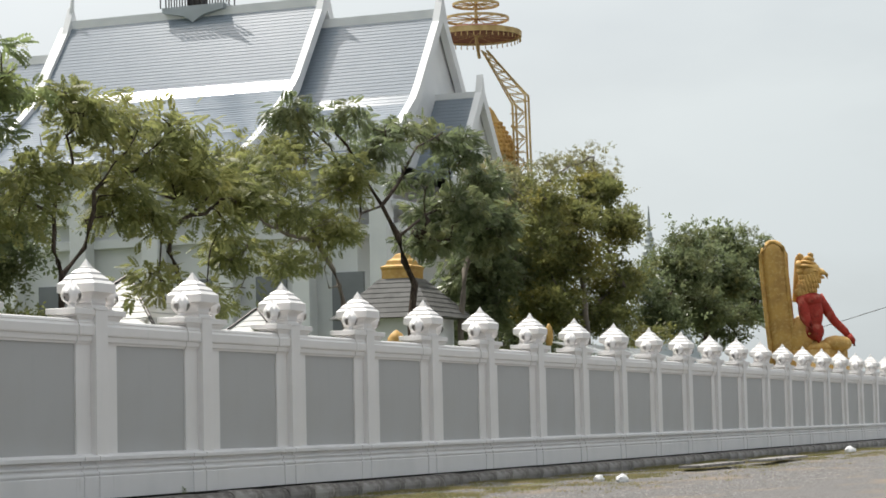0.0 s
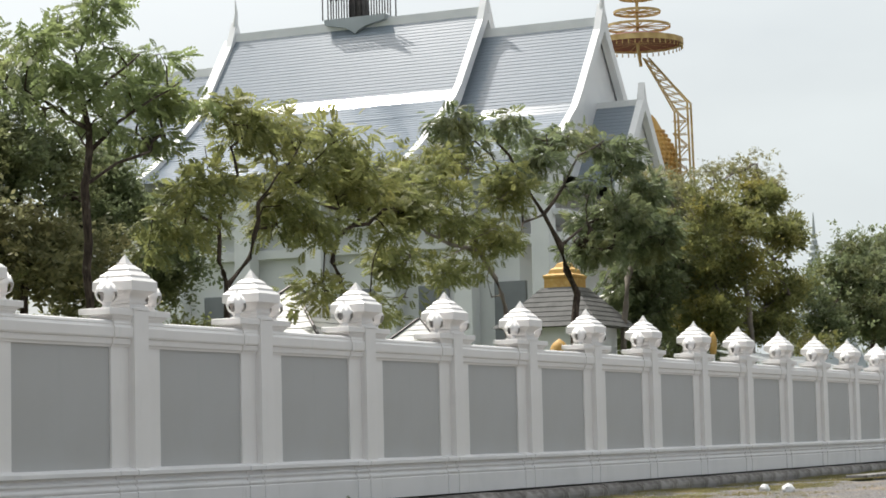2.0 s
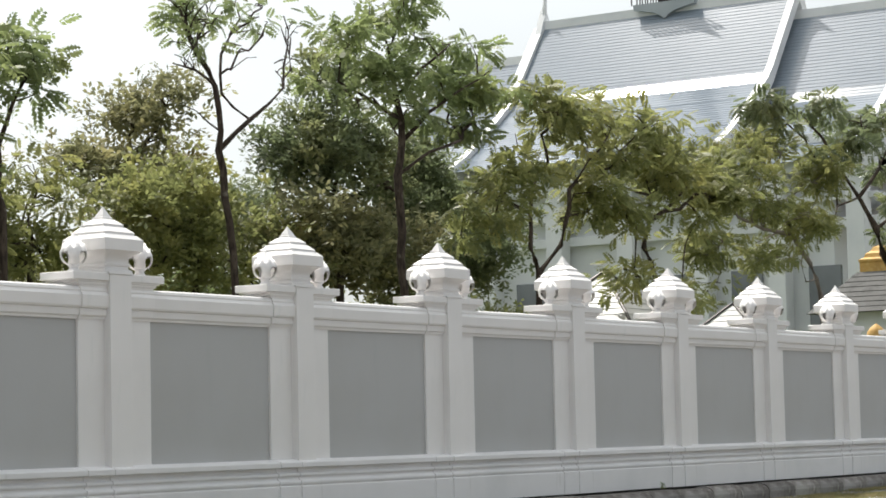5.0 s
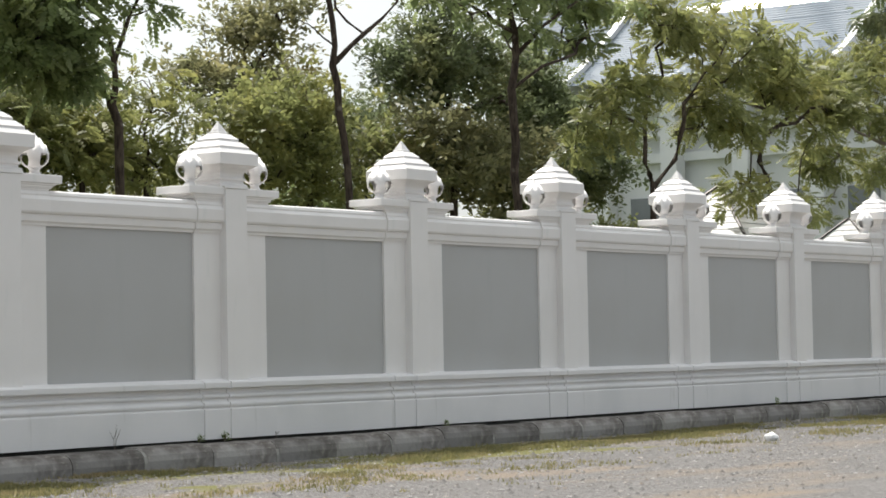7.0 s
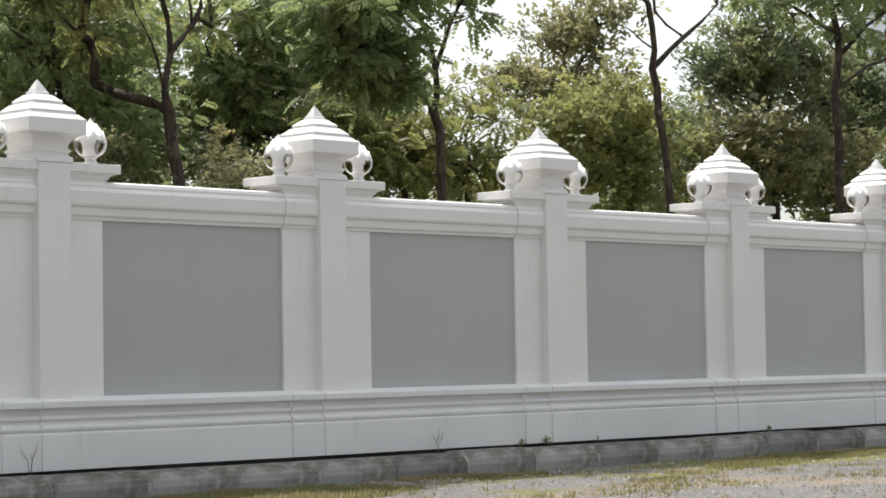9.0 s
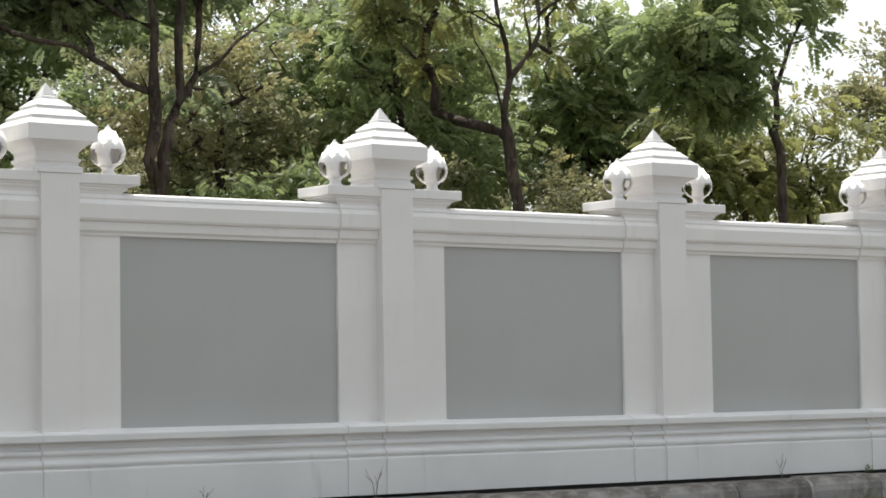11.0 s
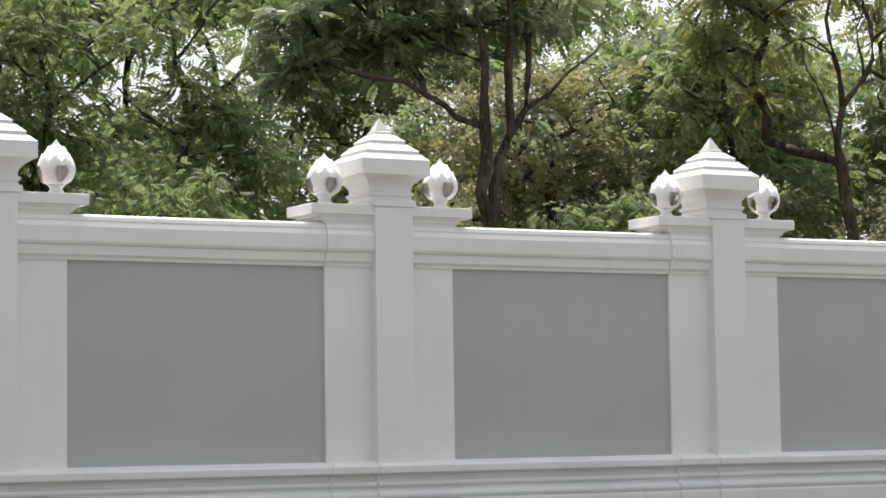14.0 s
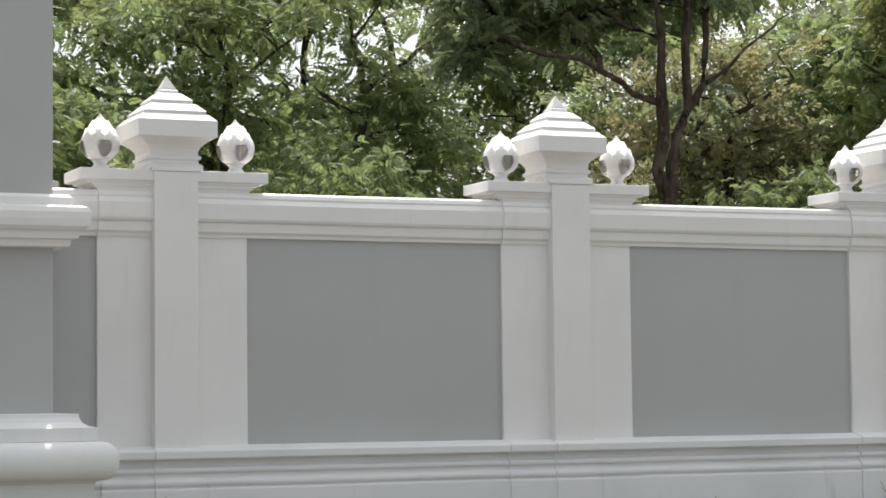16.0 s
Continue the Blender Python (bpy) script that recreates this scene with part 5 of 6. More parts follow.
# feathery tree near the gate
build_tree("tree", (-17.76, 11.0, 0.16), ((0, 0, 0), (0, 0, 3.87), (-0.08, 0, 4.47), (0.01, 0, 5.15), (-0.15, 0, 5.83), (-0.23, 0, 6.51)),
           ((0.17, -0.07, 5.89, 0.44, 0.44, 0.23, 0.1), (-0.47, -0.01, 6.34, 0.29, 0.29, 0.23, 0.05), (0.75, 0.19, 5.73, 0.44, 0.44, 0.25, 0.11), (0.01, 0.16, 5.46, 0.36, 0.36, 0.21, 0.06), (0.58, -0.19, 5.07, 0.47, 0.47, 0.24, 0.12), (-0.63, -0.18, 5.12, 0.36, 0.36, 0.24, 0.08), (0.99, -0.02, 4.51, 0.47, 0.47, 0.27, 0.13), (0, 0.16, 4.55, 0.4, 0.4, 0.21, 0.07), (-0.56, 0.13, 4.15, 0.43, 0.43, 0.21, 0.09), (0.57, 0.2, 4.11, 0.51, 0.51, 0.21, 0.11), (1.42, 0.12, 6.32, 0.37, 0.37, 0.31, 0.12), (1.26, -0.15, 6.78, 0.44, 0.44, 0.27, 0.12), (0.18, 0.28, 6.92, 0.58, 0.58, 0.27, 0.16)),
           35, FINE * 0.9, LEAF_MID, BARK, 48, 34, 0.61, 0.11, 0.18, "green feathery tree with sky between its layers", 30,
           (((0.01, -0, 5.15), (0.58, -0.12, 5.57), (1, -0.24, 5.9)), ((-0.08, 0, 4.77), (-0.55, 0.12, 5.12), (-0.87, 0.24, 5.48)), ((-0.15, -0, 5.83), (0.18, -0.12, 6.31), (0.42, -0.24, 6.71)), ((-0.04, 0, 4.54), (0.57, 0.12, 4.72), (0.99, 0.24, 4.98))))
# second feathery tree near the gate
build_tree("tree", (-19.37, 12.0, 0.16), ((0, 0, 0), (0, 0, 4.06), (-0.04, 0, 4.66), (0.08, 0, 5.28), (-0.08, 0, 5.95), (0, 0, 6.65)),
           ((-0.16, -0.14, 6.18, 0.44, 0.44, 0.27, 0.12), (0.56, -0.04, 6.07, 0.37, 0.37, 0.25, 0.09), (-0.47, 0.17, 5.55, 0.44, 0.44, 0.27, 0.12), (0.32, -0.04, 5.37, 0.44, 0.44, 0.25, 0.11), (-0.16, 0.09, 4.88, 0.51, 0.51, 0.27, 0.14), (0.63, 0, 4.69, 0.37, 0.37, 0.25, 0.09), (-0.47, 0.02, 4.34, 0.51, 0.51, 0.23, 0.12), (0.31, 0.19, 4.14, 0.51, 0.51, 0.18, 0.09), (-1.08, -0.13, 6.04, 0.51, 0.51, 0.34, 0.17), (-1.15, -0.18, 4.98, 0.51, 0.51, 0.38, 0.19), (0.96, -0.04, 6.49, 0.26, 0.26, 0.2, 0.04), (0.08, -0.05, 6.73, 0.52, 0.52, 0.23, 0.12), (0.79, 0.04, 5.32, 0.26, 0.26, 0.22, 0.04)),
           36, FINE * 0.9, LEAF_MID, BARK, 51, 34, 0.61, 0.11, 0.18, "green feathery tree with sky between its layers", 24,
           (((0.08, -0, 5.28), (0.56, -0.12, 5.69), (0.88, -0.24, 5.94)), ((-0.04, 0, 4.81), (-0.47, 0.12, 5.09), (-0.93, 0.24, 5.29)), ((-0.08, -0, 5.95), (-0.47, -0.12, 6.31), (-0.78, -0.24, 6.66))))
# third feathery tree beside the gate pillar
build_tree("tree", (-20.78, 12.5, 0.16), ((0, 0, 0), (0, 0, 3.94), (0.04, 0, 4.47), (-0.08, 0, 5.08), (0, 0, 5.77)),
           ((-0.39, 0.07, 5.98, 0.33, 0.33, 0.25, 0.08), (0.24, 0.06, 5.86, 0.37, 0.37, 0.23, 0.09), (1.04, -0.19, 6.14, 0.45, 0.45, 0.25, 0.11), (-0.54, 0.07, 5.29, 0.33, 0.33, 0.25, 0.08), (0.24, -0.08, 5.25, 0.44, 0.44, 0.25, 0.11), (0.95, -0.02, 5.2, 0.41, 0.41, 0.25, 0.1), (-0.54, 0.16, 4.6, 0.33, 0.33, 0.27, 0.09), (0.16, -0.19, 4.48, 0.44, 0.44, 0.25, 0.11), (0.95, -0.14, 4.43, 0.44, 0.44, 0.25, 0.11), (-1.08, -0.14, 5.26, 0.36, 0.36, 0.46, 0.17), (-1.15, 0.13, 4.43, 0.36, 0.36, 0.38, 0.14), (0.32, 0.1, 6.49, 0.52, 0.52, 0.23, 0.12)),
           37, FINE * 0.9, LEAF_MID, BARK, 43, 34, 0.61, 0.1, 0.18, "green feathery tree beside the gate pillar", 20,
           (((-0.08, -0, 5.08), (-0.46, -0.12, 5.37), (-0.69, -0.24, 5.51)), ((0.04, 0, 4.7), (0.47, 0.12, 5.03), (0.79, 0.24, 5.27))))
# pale thin-leaved tree
build_tree("tree", (-10.21, 13.0, 0.16), ((0, 0, 0), (0, 0, 4.31), (0.07, 0, 5.02), (0.25, 0, 5.84), (0.47, 0, 6.48)),
           ((0.48, -0.01, 6.67, 0.51, 0.51, 0.32, 0.13), (-0.27, -0.11, 6.26, 0.42, 0.42, 0.29, 0.12), (0.89, 0.1, 5.96, 0.47, 0.47, 0.29, 0.14), (0.03, 0.07, 5.47, 0.51, 0.51, 0.29, 0.15), (-0.8, 0.2, 5.43, 0.46, 0.46, 0.32, 0.15), (0.97, -0.24, 5.15, 0.52, 0.52, 0.29, 0.15), (-0.41, 0.2, 4.65, 0.59, 0.59, 0.27, 0.16), (-1.43, -0, 4.78, 0.41, 0.41, 0.31, 0.13), (0.64, -0.03, 4.51, 0.51, 0.51, 0.22, 0.11), (1.13, -0, 6.98, 0.31, 0.31, 0.2, 0.03), (-2.41, -0.18, 5.17, 0.49, 0.49, 0.43, 0.19), (-3.19, -0.21, 5.31, 0.49, 0.49, 0.43, 0.19)),
           38, SMALL, LEAF_MID, BARK_PALE, 54, 34, 0.61, 0.1, 0.09, "green small-leaved tree with fine pale twigs", 60,
           (((0.25, -0, 5.84), (-0.37, -0.12, 6.25), (-0.78, -0.24, 6.4)), ((0.47, 0, 6.48), (1.02, 0.12, 6.97), (1.35, 0.24, 7.27)), ((0.36, -0, 6.12), (0.79, -0.12, 6.41), (1.34, -0.24, 6.54))))
# bright feathery tree behind the wall
build_tree("tree", (-9.57, 10.0, 0.16), ((0, 0, 0), (0, 0, 3.88), (0.07, 0, 4.55), (-0.06, 0, 5.3), (-0.14, 0, 6.05)),
           ((-0.23, 0, 6.33, 0.44, 0.44, 0.29, 0.13), (-0.8, 0.01, 5.71, 0.35, 0.35, 0.27, 0.09), (0.27, -0.18, 5.9, 0.48, 0.48, 0.27, 0.13), (-0.36, -0.09, 5.28, 0.47, 0.47, 0.27, 0.13), (0.87, 0.04, 5.35, 0.44, 0.44, 0.27, 0.12), (0.33, 0.14, 4.73, 0.48, 0.48, 0.27, 0.13), (-0.87, -0.14, 4.84, 0.39, 0.39, 0.26, 0.1), (1.26, -0.12, 4.6, 0.45, 0.45, 0.27, 0.12), (-0.19, 0.24, 4.29, 0.55, 0.55, 0.23, 0.13), (0.83, 0.09, 4.08, 0.56, 0.56, 0.17, 0.1), (0.5, 0.13, 6.76, 0.49, 0.49, 0.27, 0.13), (-0.62, 0.04, 6.85, 0.28, 0.28, 0.21, 0.04), (1.52, -0.13, 6.07, 0.45, 0.45, 0.3, 0.14), (0.1, -0.17, 7.33, 0.64, 0.64, 0.3, 0.19)),
           39, FINE * 0.9, LEAF_MID, BARK, 73, 34, 0.61, 0.11, 0.18, "bright green feathery tree behind the wall", 20,
           (((-0.06, -0, 5.3), (-0.65, -0.12, 5.6), (-1.05, -0.24, 5.74)), ((0.08, 0, 4.8), (0.76, 0.12, 5.17), (1.29, 0.24, 5.37)), ((-0.14, -0, 6.05), (0.39, -0.12, 6.59), (0.82, -0.24, 6.96))))
# shrubs and lower growth behind the wall
build_tree("shrub", (9.4, 7.5, 0.16), ((0, 0, 0), (0, 0, 0.8), (0.1, 0, 1.8)), ((0, 0, 2.7, 1.0, 0.9, 0.9, 3), (-1.6, 0.3, 3.3, 1.2, 1.0, 0.9, 3)), 31, SMALL, LEAF_LIGHT, BARK, 34, 26, 0.45, 0.06, 0.1, "bushy light green shrub behind the wall")

# ---- denser wood behind ----
wood = []
for seed, mat, leaves, lab in ((41, LEAF_DARK, BROAD, "dense dark broad-leaved tree"), (42, LEAF_MID, FEATHER * 1.2, "full green tree with feathery foliage"), (43, LEAF_OLIVE, BROAD, "olive-green leafy tree")):
    rng = np.random.default_rng(seed)
    lobes = [(rng.uniform(-2.6, 2.6), rng.uniform(-1.5, 1.5), rng.uniform(2.0, 9.0), 1.5, 1.3, 0.9, 1) for k in range(13)]
    wood.append(build_tree("tree", (0, 0, -50), ((0, 0, 0), (0.1, 0, 1.6), (-0.1, 0, 3.0), (0.1, 0, 4.4), (0, 0, 5.6)), lobes, seed, leaves, mat, BARK, 165, 22, 0.72, 0.16, 0.35, lab + " far behind the planted row", 20))
# kind, place, size and turn of each tree
placed = [(1, -4.4, 17.0, 0.85, 10), (2, 0.4, 18.5, 0.72, 250), (2, 4.6, 19.0, 0.75, 310), (1, -1.2, 24.0, 0.8, 120), (0, 9.5, 14.0, 0.74, 220), (2, 10.5, 17.0, 0.66, 130),
          (1, -8.6, 17.5, 1.05, 120), (1, -11.6, 17.0, 0.92, 250), (2, -6.2, 22.0, 1.1, 310), (1, -14.6, 18.0, 1.05, 180), (2, -17.8, 19.0, 1.0, 95), (1, -21.4, 18.5, 1.0, 265), (1, -24.6, 15.5, 1.0, 140),
          (2, -12.0, 24.0, 1.15, 340), (1, -17.0, 25.0, 1.2, 20), (1, -22.5, 25.0, 1.1, 70),
          (2, -15.4, 9.0, 0.42, 80), (1, -18.6, 9.5, 0.45, 150), (2, -7.2, 9.0, 0.45, 220), (1, -22.4, 9.5, 0.5, 100), (2, -9.6, 9.2, 0.45, 33), (1, -12.6, 8.8, 0.42, 60),
          (1, -25.0, 14.0, 0.55, 10), (2, -20.6, 14.5, 0.5, 200), (1, -17.4, 14.2, 0.52, 300), (1, -14.0, 14.6, 0.5, 45), (2, -11.0, 14.0, 0.52, 140), (1, -7.6, 14.4, 0.52, 260), (2, -4.2, 13.6, 0.5, 15), (1, -0.6, 13.8, 0.48, 110), (2, 2.6, 13.4, 0.48, 200), (1, 6.2, 13.0, 0.46, 330),
          (2, -23.2, 21.0, 0.6, 30), (1, -13.4, 21.0, 0.6, 150), (2, -8.4, 20.5, 0.55, 270), (1, -18.8, 21.5, 0.6, 210),
          (0, 46.5, 9.5, 1.0, 60), (0, 52.0, 10.5, 0.85, 200)]
used = set()
for kind, x, y, size, turn in placed:
    m = pose(x, y, 0.16, 0, 0, turn)
    t = copy_thing(wood[kind], m) if kind in used else wood[kind]
    t.matrix_world = m @ Matrix.Diagonal((size, size, size, 1))
    used.add(kind)

# ---- shrines and statues in the court ----
hut = thing("pavilion", (13.0, 6.6, 0.06), "small open pavilion with white tiled pyramid roof", "pavilion")
levels = []
for i in range(9):
    h, z = 1.35 - 0.145 * i, 3.15 + 0.135 * i
    levels += [(h + 0.012, z), (h + 0.01, z + 0.012), (h - 0.135, z + 0.133)]
bm = square_stack(bmesh.new(), levels)
part("roof", bm, HUT_TILE, hut, "pale roof of stepped tile courses")
for sx in (-1, 1):
    for sy in (-1, 1):
        part("post", box(bmesh.new(), sx * 1.0 - 0.05, sx * 1.0 + 0.05, sy * 1.0 - 0.05, sy * 1.0 + 0.05, 0, 3.2), DARK_METAL, hut)
for sx, sy in ((-1, -1), (1, -1), (1, 1), (-1, 1)):
    part("hip", tube(bmesh.new(), ((sx * 1.38, sy * 1.38, 3.16), (0.03 * sx, 0.03 * sy, 4.4)), (0.035, 0.035), 6), DARK_METAL, hut)
part("fascia", box(bmesh.new(), -1.36, 1.36, -1.36, 1.36, 3.09, 3.15), DARK_METAL, hut)

copy_thing(hut, pose(20.9, 7.4, -0.3, 0, 0, 8))

shrine = thing("shrine", (35.9, 9.55, 0.16), "small shrine with grey shingle roof and gold top", "shrine")
part("body", box(bmesh.new(), -1.3, 1.3, -1.2, 1.2, 0, 4.4, 0.03), ROOF_WHITE, shrine)
levels = []
for i in range(8):
    h, z = 1.75 - 0.15 * i, 4.3 + 0.16 * i
    levels += [(h + 0.012, z), (h + 0.012, z + 0.015), (h - 0.14, z + 0.155)]
bm = square_stack(bmesh.new(), levels)
part("roof", bm, STONE_GREY, shrine, "grey shingle roof")
bm = square_stack(bmesh.new(), ((0.5, 5.4), (0.5, 5.85), (0.53, 5.9), (0.53, 5.96), (0.4, 6.02), (0.36, 6.15), (0.25, 6.22), (0.18, 6.35), (0.0, 6.42)))
part("gold_top", bm, GOLD, shrine, "gold tiered top")

for x, y, z, r in ((24.1, 5.0, 3.25, 0.26), (36.6, 5.0, 3.85, 0.13)):
    urn = thing("gold_finial", (x, y, 0.16), "round gold finial on a pale pole behind the wall", "finial")
    part("pole", tube(bmesh.new(), ((0, 0, 0), (0, 0, z - 0.16)), (0.06, 0.05), 8), ROOF_WHITE, urn)
    part("knob", lathe(bmesh.new(), ((0.08, z - 0.5), (r * 0.8, z - 0.4), (r, z - 0.2), (r * 0.85, z), (r * 0.55, z + 0.1), (0.02, z + 0.19)), 14), GOLD, urn, "", True)

for k, x in enumerate((39.0, 42.5, 46.0)):
    stall = thing("shelter", (x, 4.2, 0.16), "low shelter with pale corrugated roof behind the wall", "shelter", "low shelters behind the wall")
    bm = bmesh.new()
    for i in range(12):
        box(bm, -1.6 + i * 0.27, -1.6 + i * 0.27 + 0.2, -1.0, 1.0, 0, 0.04)
    bmesh.ops.rotate(bm, verts=bm.verts, cent=(0, 0, 0), matrix=Matrix.Rotation(radians(16), 3, "X"))
    bmesh.ops.translate(bm, verts=bm.verts, vec=(0, 0, 3.2))
    part("roof", bm, ROOF_WHITE, stall)
    for sx in (-1.3, 1.3):
        part("post", box(bmesh.new(), sx - 0.04, sx + 0.04, -0.04, 0.04, 0, 3.2), DARK_METAL, stall)

pedestal = thing("statue_pedestal", (70, 18.5, 0.1), "tall white stepped pedestal under the gilded statue", "pedestal")
part("block", square_stack(bmesh.new(), ((3.4, 0), (3.4, 1.0), (3.1, 1.1), (2.9, 6.6), (3.1, 6.8), (3.1, 7.4))), ROOF_WHITE, pedestal)

# large gilded seated statue: a plain shape whose curled head shows over the trees
statue = bmesh.new()
lathe(statue, ((2.6, 7.5), (2.7, 8.2), (2.0, 9.4), (1.9, 10.4), (1.3, 11.4), (0.75, 11.7), (0.85, 12.2), (1.0, 12.7), (1.13, 13.3), (1.17, 13.8), (1.1, 14.25), (0.92, 14.7), (0.7, 15.05), (0.52, 15.35), (0.36, 15.65), (0.2, 15.95), (0.02, 16.15)), 28)
for row, (r, z) in enumerate(((1.1, 12.95), (1.14, 13.2), (1.18, 13.45), (1.2, 13.7), (1.17, 13.95), (1.12, 14.2), (1.03, 14.43), (0.93, 14.66), (0.8, 14.88), (0.67, 15.1), (0.54, 15.32))):
    count = max(6, int(2 * math.pi * r / 0.25))
    for i in range(count):
        a = 2 * math.pi * (i + 0.5 * (row % 2)) / count
        bmesh.ops.create_icosphere(statue, subdivisions=1, radius=0.11, matrix=Matrix.Translation((r * math.cos(a), r * math.sin(a), z)))
ob = new("gilded_statue", flat_mesh("gilded_statue", statue, GOLD, True))
ob.location = (70, 18.66, 0)
tagged(ob, "large gilded seated statue with curled hair seen over trees", "statue")

def hoop(bm, outline, n, cx, cy):
    """A ring with a hollow middle."""
    k = len(outline)
    rings = [[bm.verts.new((cx + r * math.cos(2 * math.pi * i / n), cy + r * math.sin(2 * math.pi * i / n), z)) for r, z in outline] for i in range(n)]
    for i in range(n):
        a, b = rings[i], rings[(i + 1) % n]
        for j in range(k):
            bm.faces.new((a[j], b[j], b[(j + 1) % k], a[(j + 1) % k]))
    return bm


# nine-tiered parasol on a bent lattice mast
parasol = thing("tiered_parasol", (70.0, 17.2, 0.1), "gold tiered ceremonial parasol on a bent lattice mast", "parasol")
foot, bend, tip = [Vector(v) for v in ((0.0, -0.35, 0.1), (0.0, -0.1, 16.2), (0.0, 1.62, 18.75))]
for oy, ox in ((-0.32, -0.25), (0.32, -0.25), (-0.32, 0.25), (0.32, 0.25)):
    o = Vector((ox, oy, 0))
    part("rail", tube(bmesh.new(), (foot + o, bend + o + Vector((0, 0, 0.25 if oy < 0 else -0.15)), tip + o * 0.35), (0.055, 0.055, 0.045), 6), GOLD_DULL, parasol)
bm = bmesh.new()
for i in range(26):
    z = 0.6 + i * 0.6
    s = 1 if i % 2 else -1
    for ox in (-0.25, 0.25):
        tube(bm, ((ox, -0.32 * s, z), (ox, 0.32 * s, z + 0.6)), (0.03, 0.03), 4)
        tube(bm, ((ox, -0.32, z), (ox, 0.32, z)), (0.03, 0.03), 4)
for i in range(7):
    u0, u1 = i / 7, (i + 1) / 7
    c0, c1 = bend.lerp(tip, u0), bend.lerp(tip, u1)
    k0, k1 = 0.32 * (1 - 0.6 * u0), 0.32 * (1 - 0.6 * u1)
    for ox in (-0.2, 0.2):
        tube(bm, (c0 + Vector((ox, -k0, 0)), c1 + Vector((ox, k1, 0))), (0.028, 0.028), 4)
        tube(bm, (c0 + Vector((ox, k0, 0)), c0 + Vector((ox, -k0, 0))), (0.028, 0.028), 4)
part("lattice", bm, GOLD_DULL, parasol)
part("stem", tube(bmesh.new(), ((0, 1.9, 18.4), (0, 2.02, 19.2), (0, 2.02, 26.0)), (0.08, 0.09, 0.05), 8), GOLD_DULL, parasol)
for r, z in ((2.15, 19.52), (1.57, 20.3), (1.12, 21.0), (0.85, 21.7), (0.65, 22.4), (0.48, 23.1), (0.34, 23.8), (0.22, 24.4), (0.12, 25.0)):
    bm = bmesh.new()
    h = 0.13 if r > 2 else 0.06
    hoop(bm, ((r - 0.05, z - h), (r, z - h), (r, z + h), (r - 0.05, z + h)), 40, 0, 2.02)
    ring = part("tier", bm, GOLD_DULL, parasol, "gold hoop tier")
    bm = bmesh.new()
    for i in range(6):
        a = math.pi * i / 6
        tube(bm, ((r * math.cos(a), 2.02 + r * math.sin(a), z), (-r * math.cos(a), 2.02 - r * math.sin(a), z)), (0.03, 0.03), 4)
    part("spokes", bm, GOLD_DULL, ring)
bm = lathe(bmesh.new(), ((2.12, 19.50), (2.08, 19.62), (1.5, 19.82), (0.1, 19.95)), 40, 0, 2.02)
part("canopy", bm, MAROON, parasol, "maroon cloth under the lowest tier")
bm = bmesh.new()
for i in range(44):
    a = 2 * math.pi * i / 44
    tube(bm, ((2.1 * math.cos(a), 2.02 + 2.1 * math.sin(a), 19.47), (2.1 * math.cos(a), 2.02 + 2.1 * math.sin(a), 19.2)), (0.012, 0.035), 4)
tagged(part("fringe", bm, GOLD_DULL, parasol, "hanging fringe drops"), kind="stuff")

# winged bird statue, one plain gilded and red shape
bird = bmesh.new()


def blob(c, r, tilt=0.0):
    m = Matrix.Translation(c) @ Matrix.Rotation(tilt, 4, "X") @ Matrix.Diagonal((*r, 1))
    return bmesh.ops.create_uvsphere(bird, u_segments=18, v_segments=12, radius=1.0, matrix=m)["verts"]


def paint(verts, index):
    for f in {f for v in verts for f in v.link_faces}:
        f.material_index = index


def wing(x, y, z0, z1, half, lean):
    """A tall rounded wing with shallow feather rows."""
    rings = []
    n_rows = 36
    for k in range(n_rows + 1):
        u = k / n_rows
        w = half * (math.sqrt(max(1 - ((u - 0.86) / 0.14) ** 2, 0.01)) if u > 0.86 else 0.9 + 0.1 * u / 0.86)
        t = 0.17 + 0.05 * (k % 2)
        c = y + lean * (1 - u)
        rings.append([bird.verts.new((x + t * sx, c + w * sy, z0 + (z1 - z0) * u)) for sx, sy in ((-0.6, -1), (-1, -0.5), (-1, 0.5), (-0.6, 1), (1, 0.9), (1, -0.9))])
    for p, q in zip(rings, rings[1:]):
        for i in range(6):
            bird.faces.new((p[i], p[(i + 1) % 6], q[(i + 1) % 6], q[i]))
    bird.faces.new(rings[0]), bird.faces.new(rings[-1])


wing(-0.3, 1.88, 3.2, 9.4, 0.60, -0.42)
wing(0.9, 0.82, 6.6, 8.95, 0.22, 0.25)
# raised rim round the large wing
rim = [(-0.4, 1.46 - 0.60 + 0.042 * k, 3.2 + 0.53 * k) for k in range(10)] + [(-0.4, 1.86 + 0.64 * math.sin(radians(a)), 8.6 + 0.88 * math.cos(radians(a))) for a in range(-70, 80, 20)] + [(-0.4, 1.48 + 0.60 + 0.042 * k, 3.2 + 0.53 * k) for k in range(9, -1, -1)]
tube(bird, rim, [0.11] * len(rim), 8)
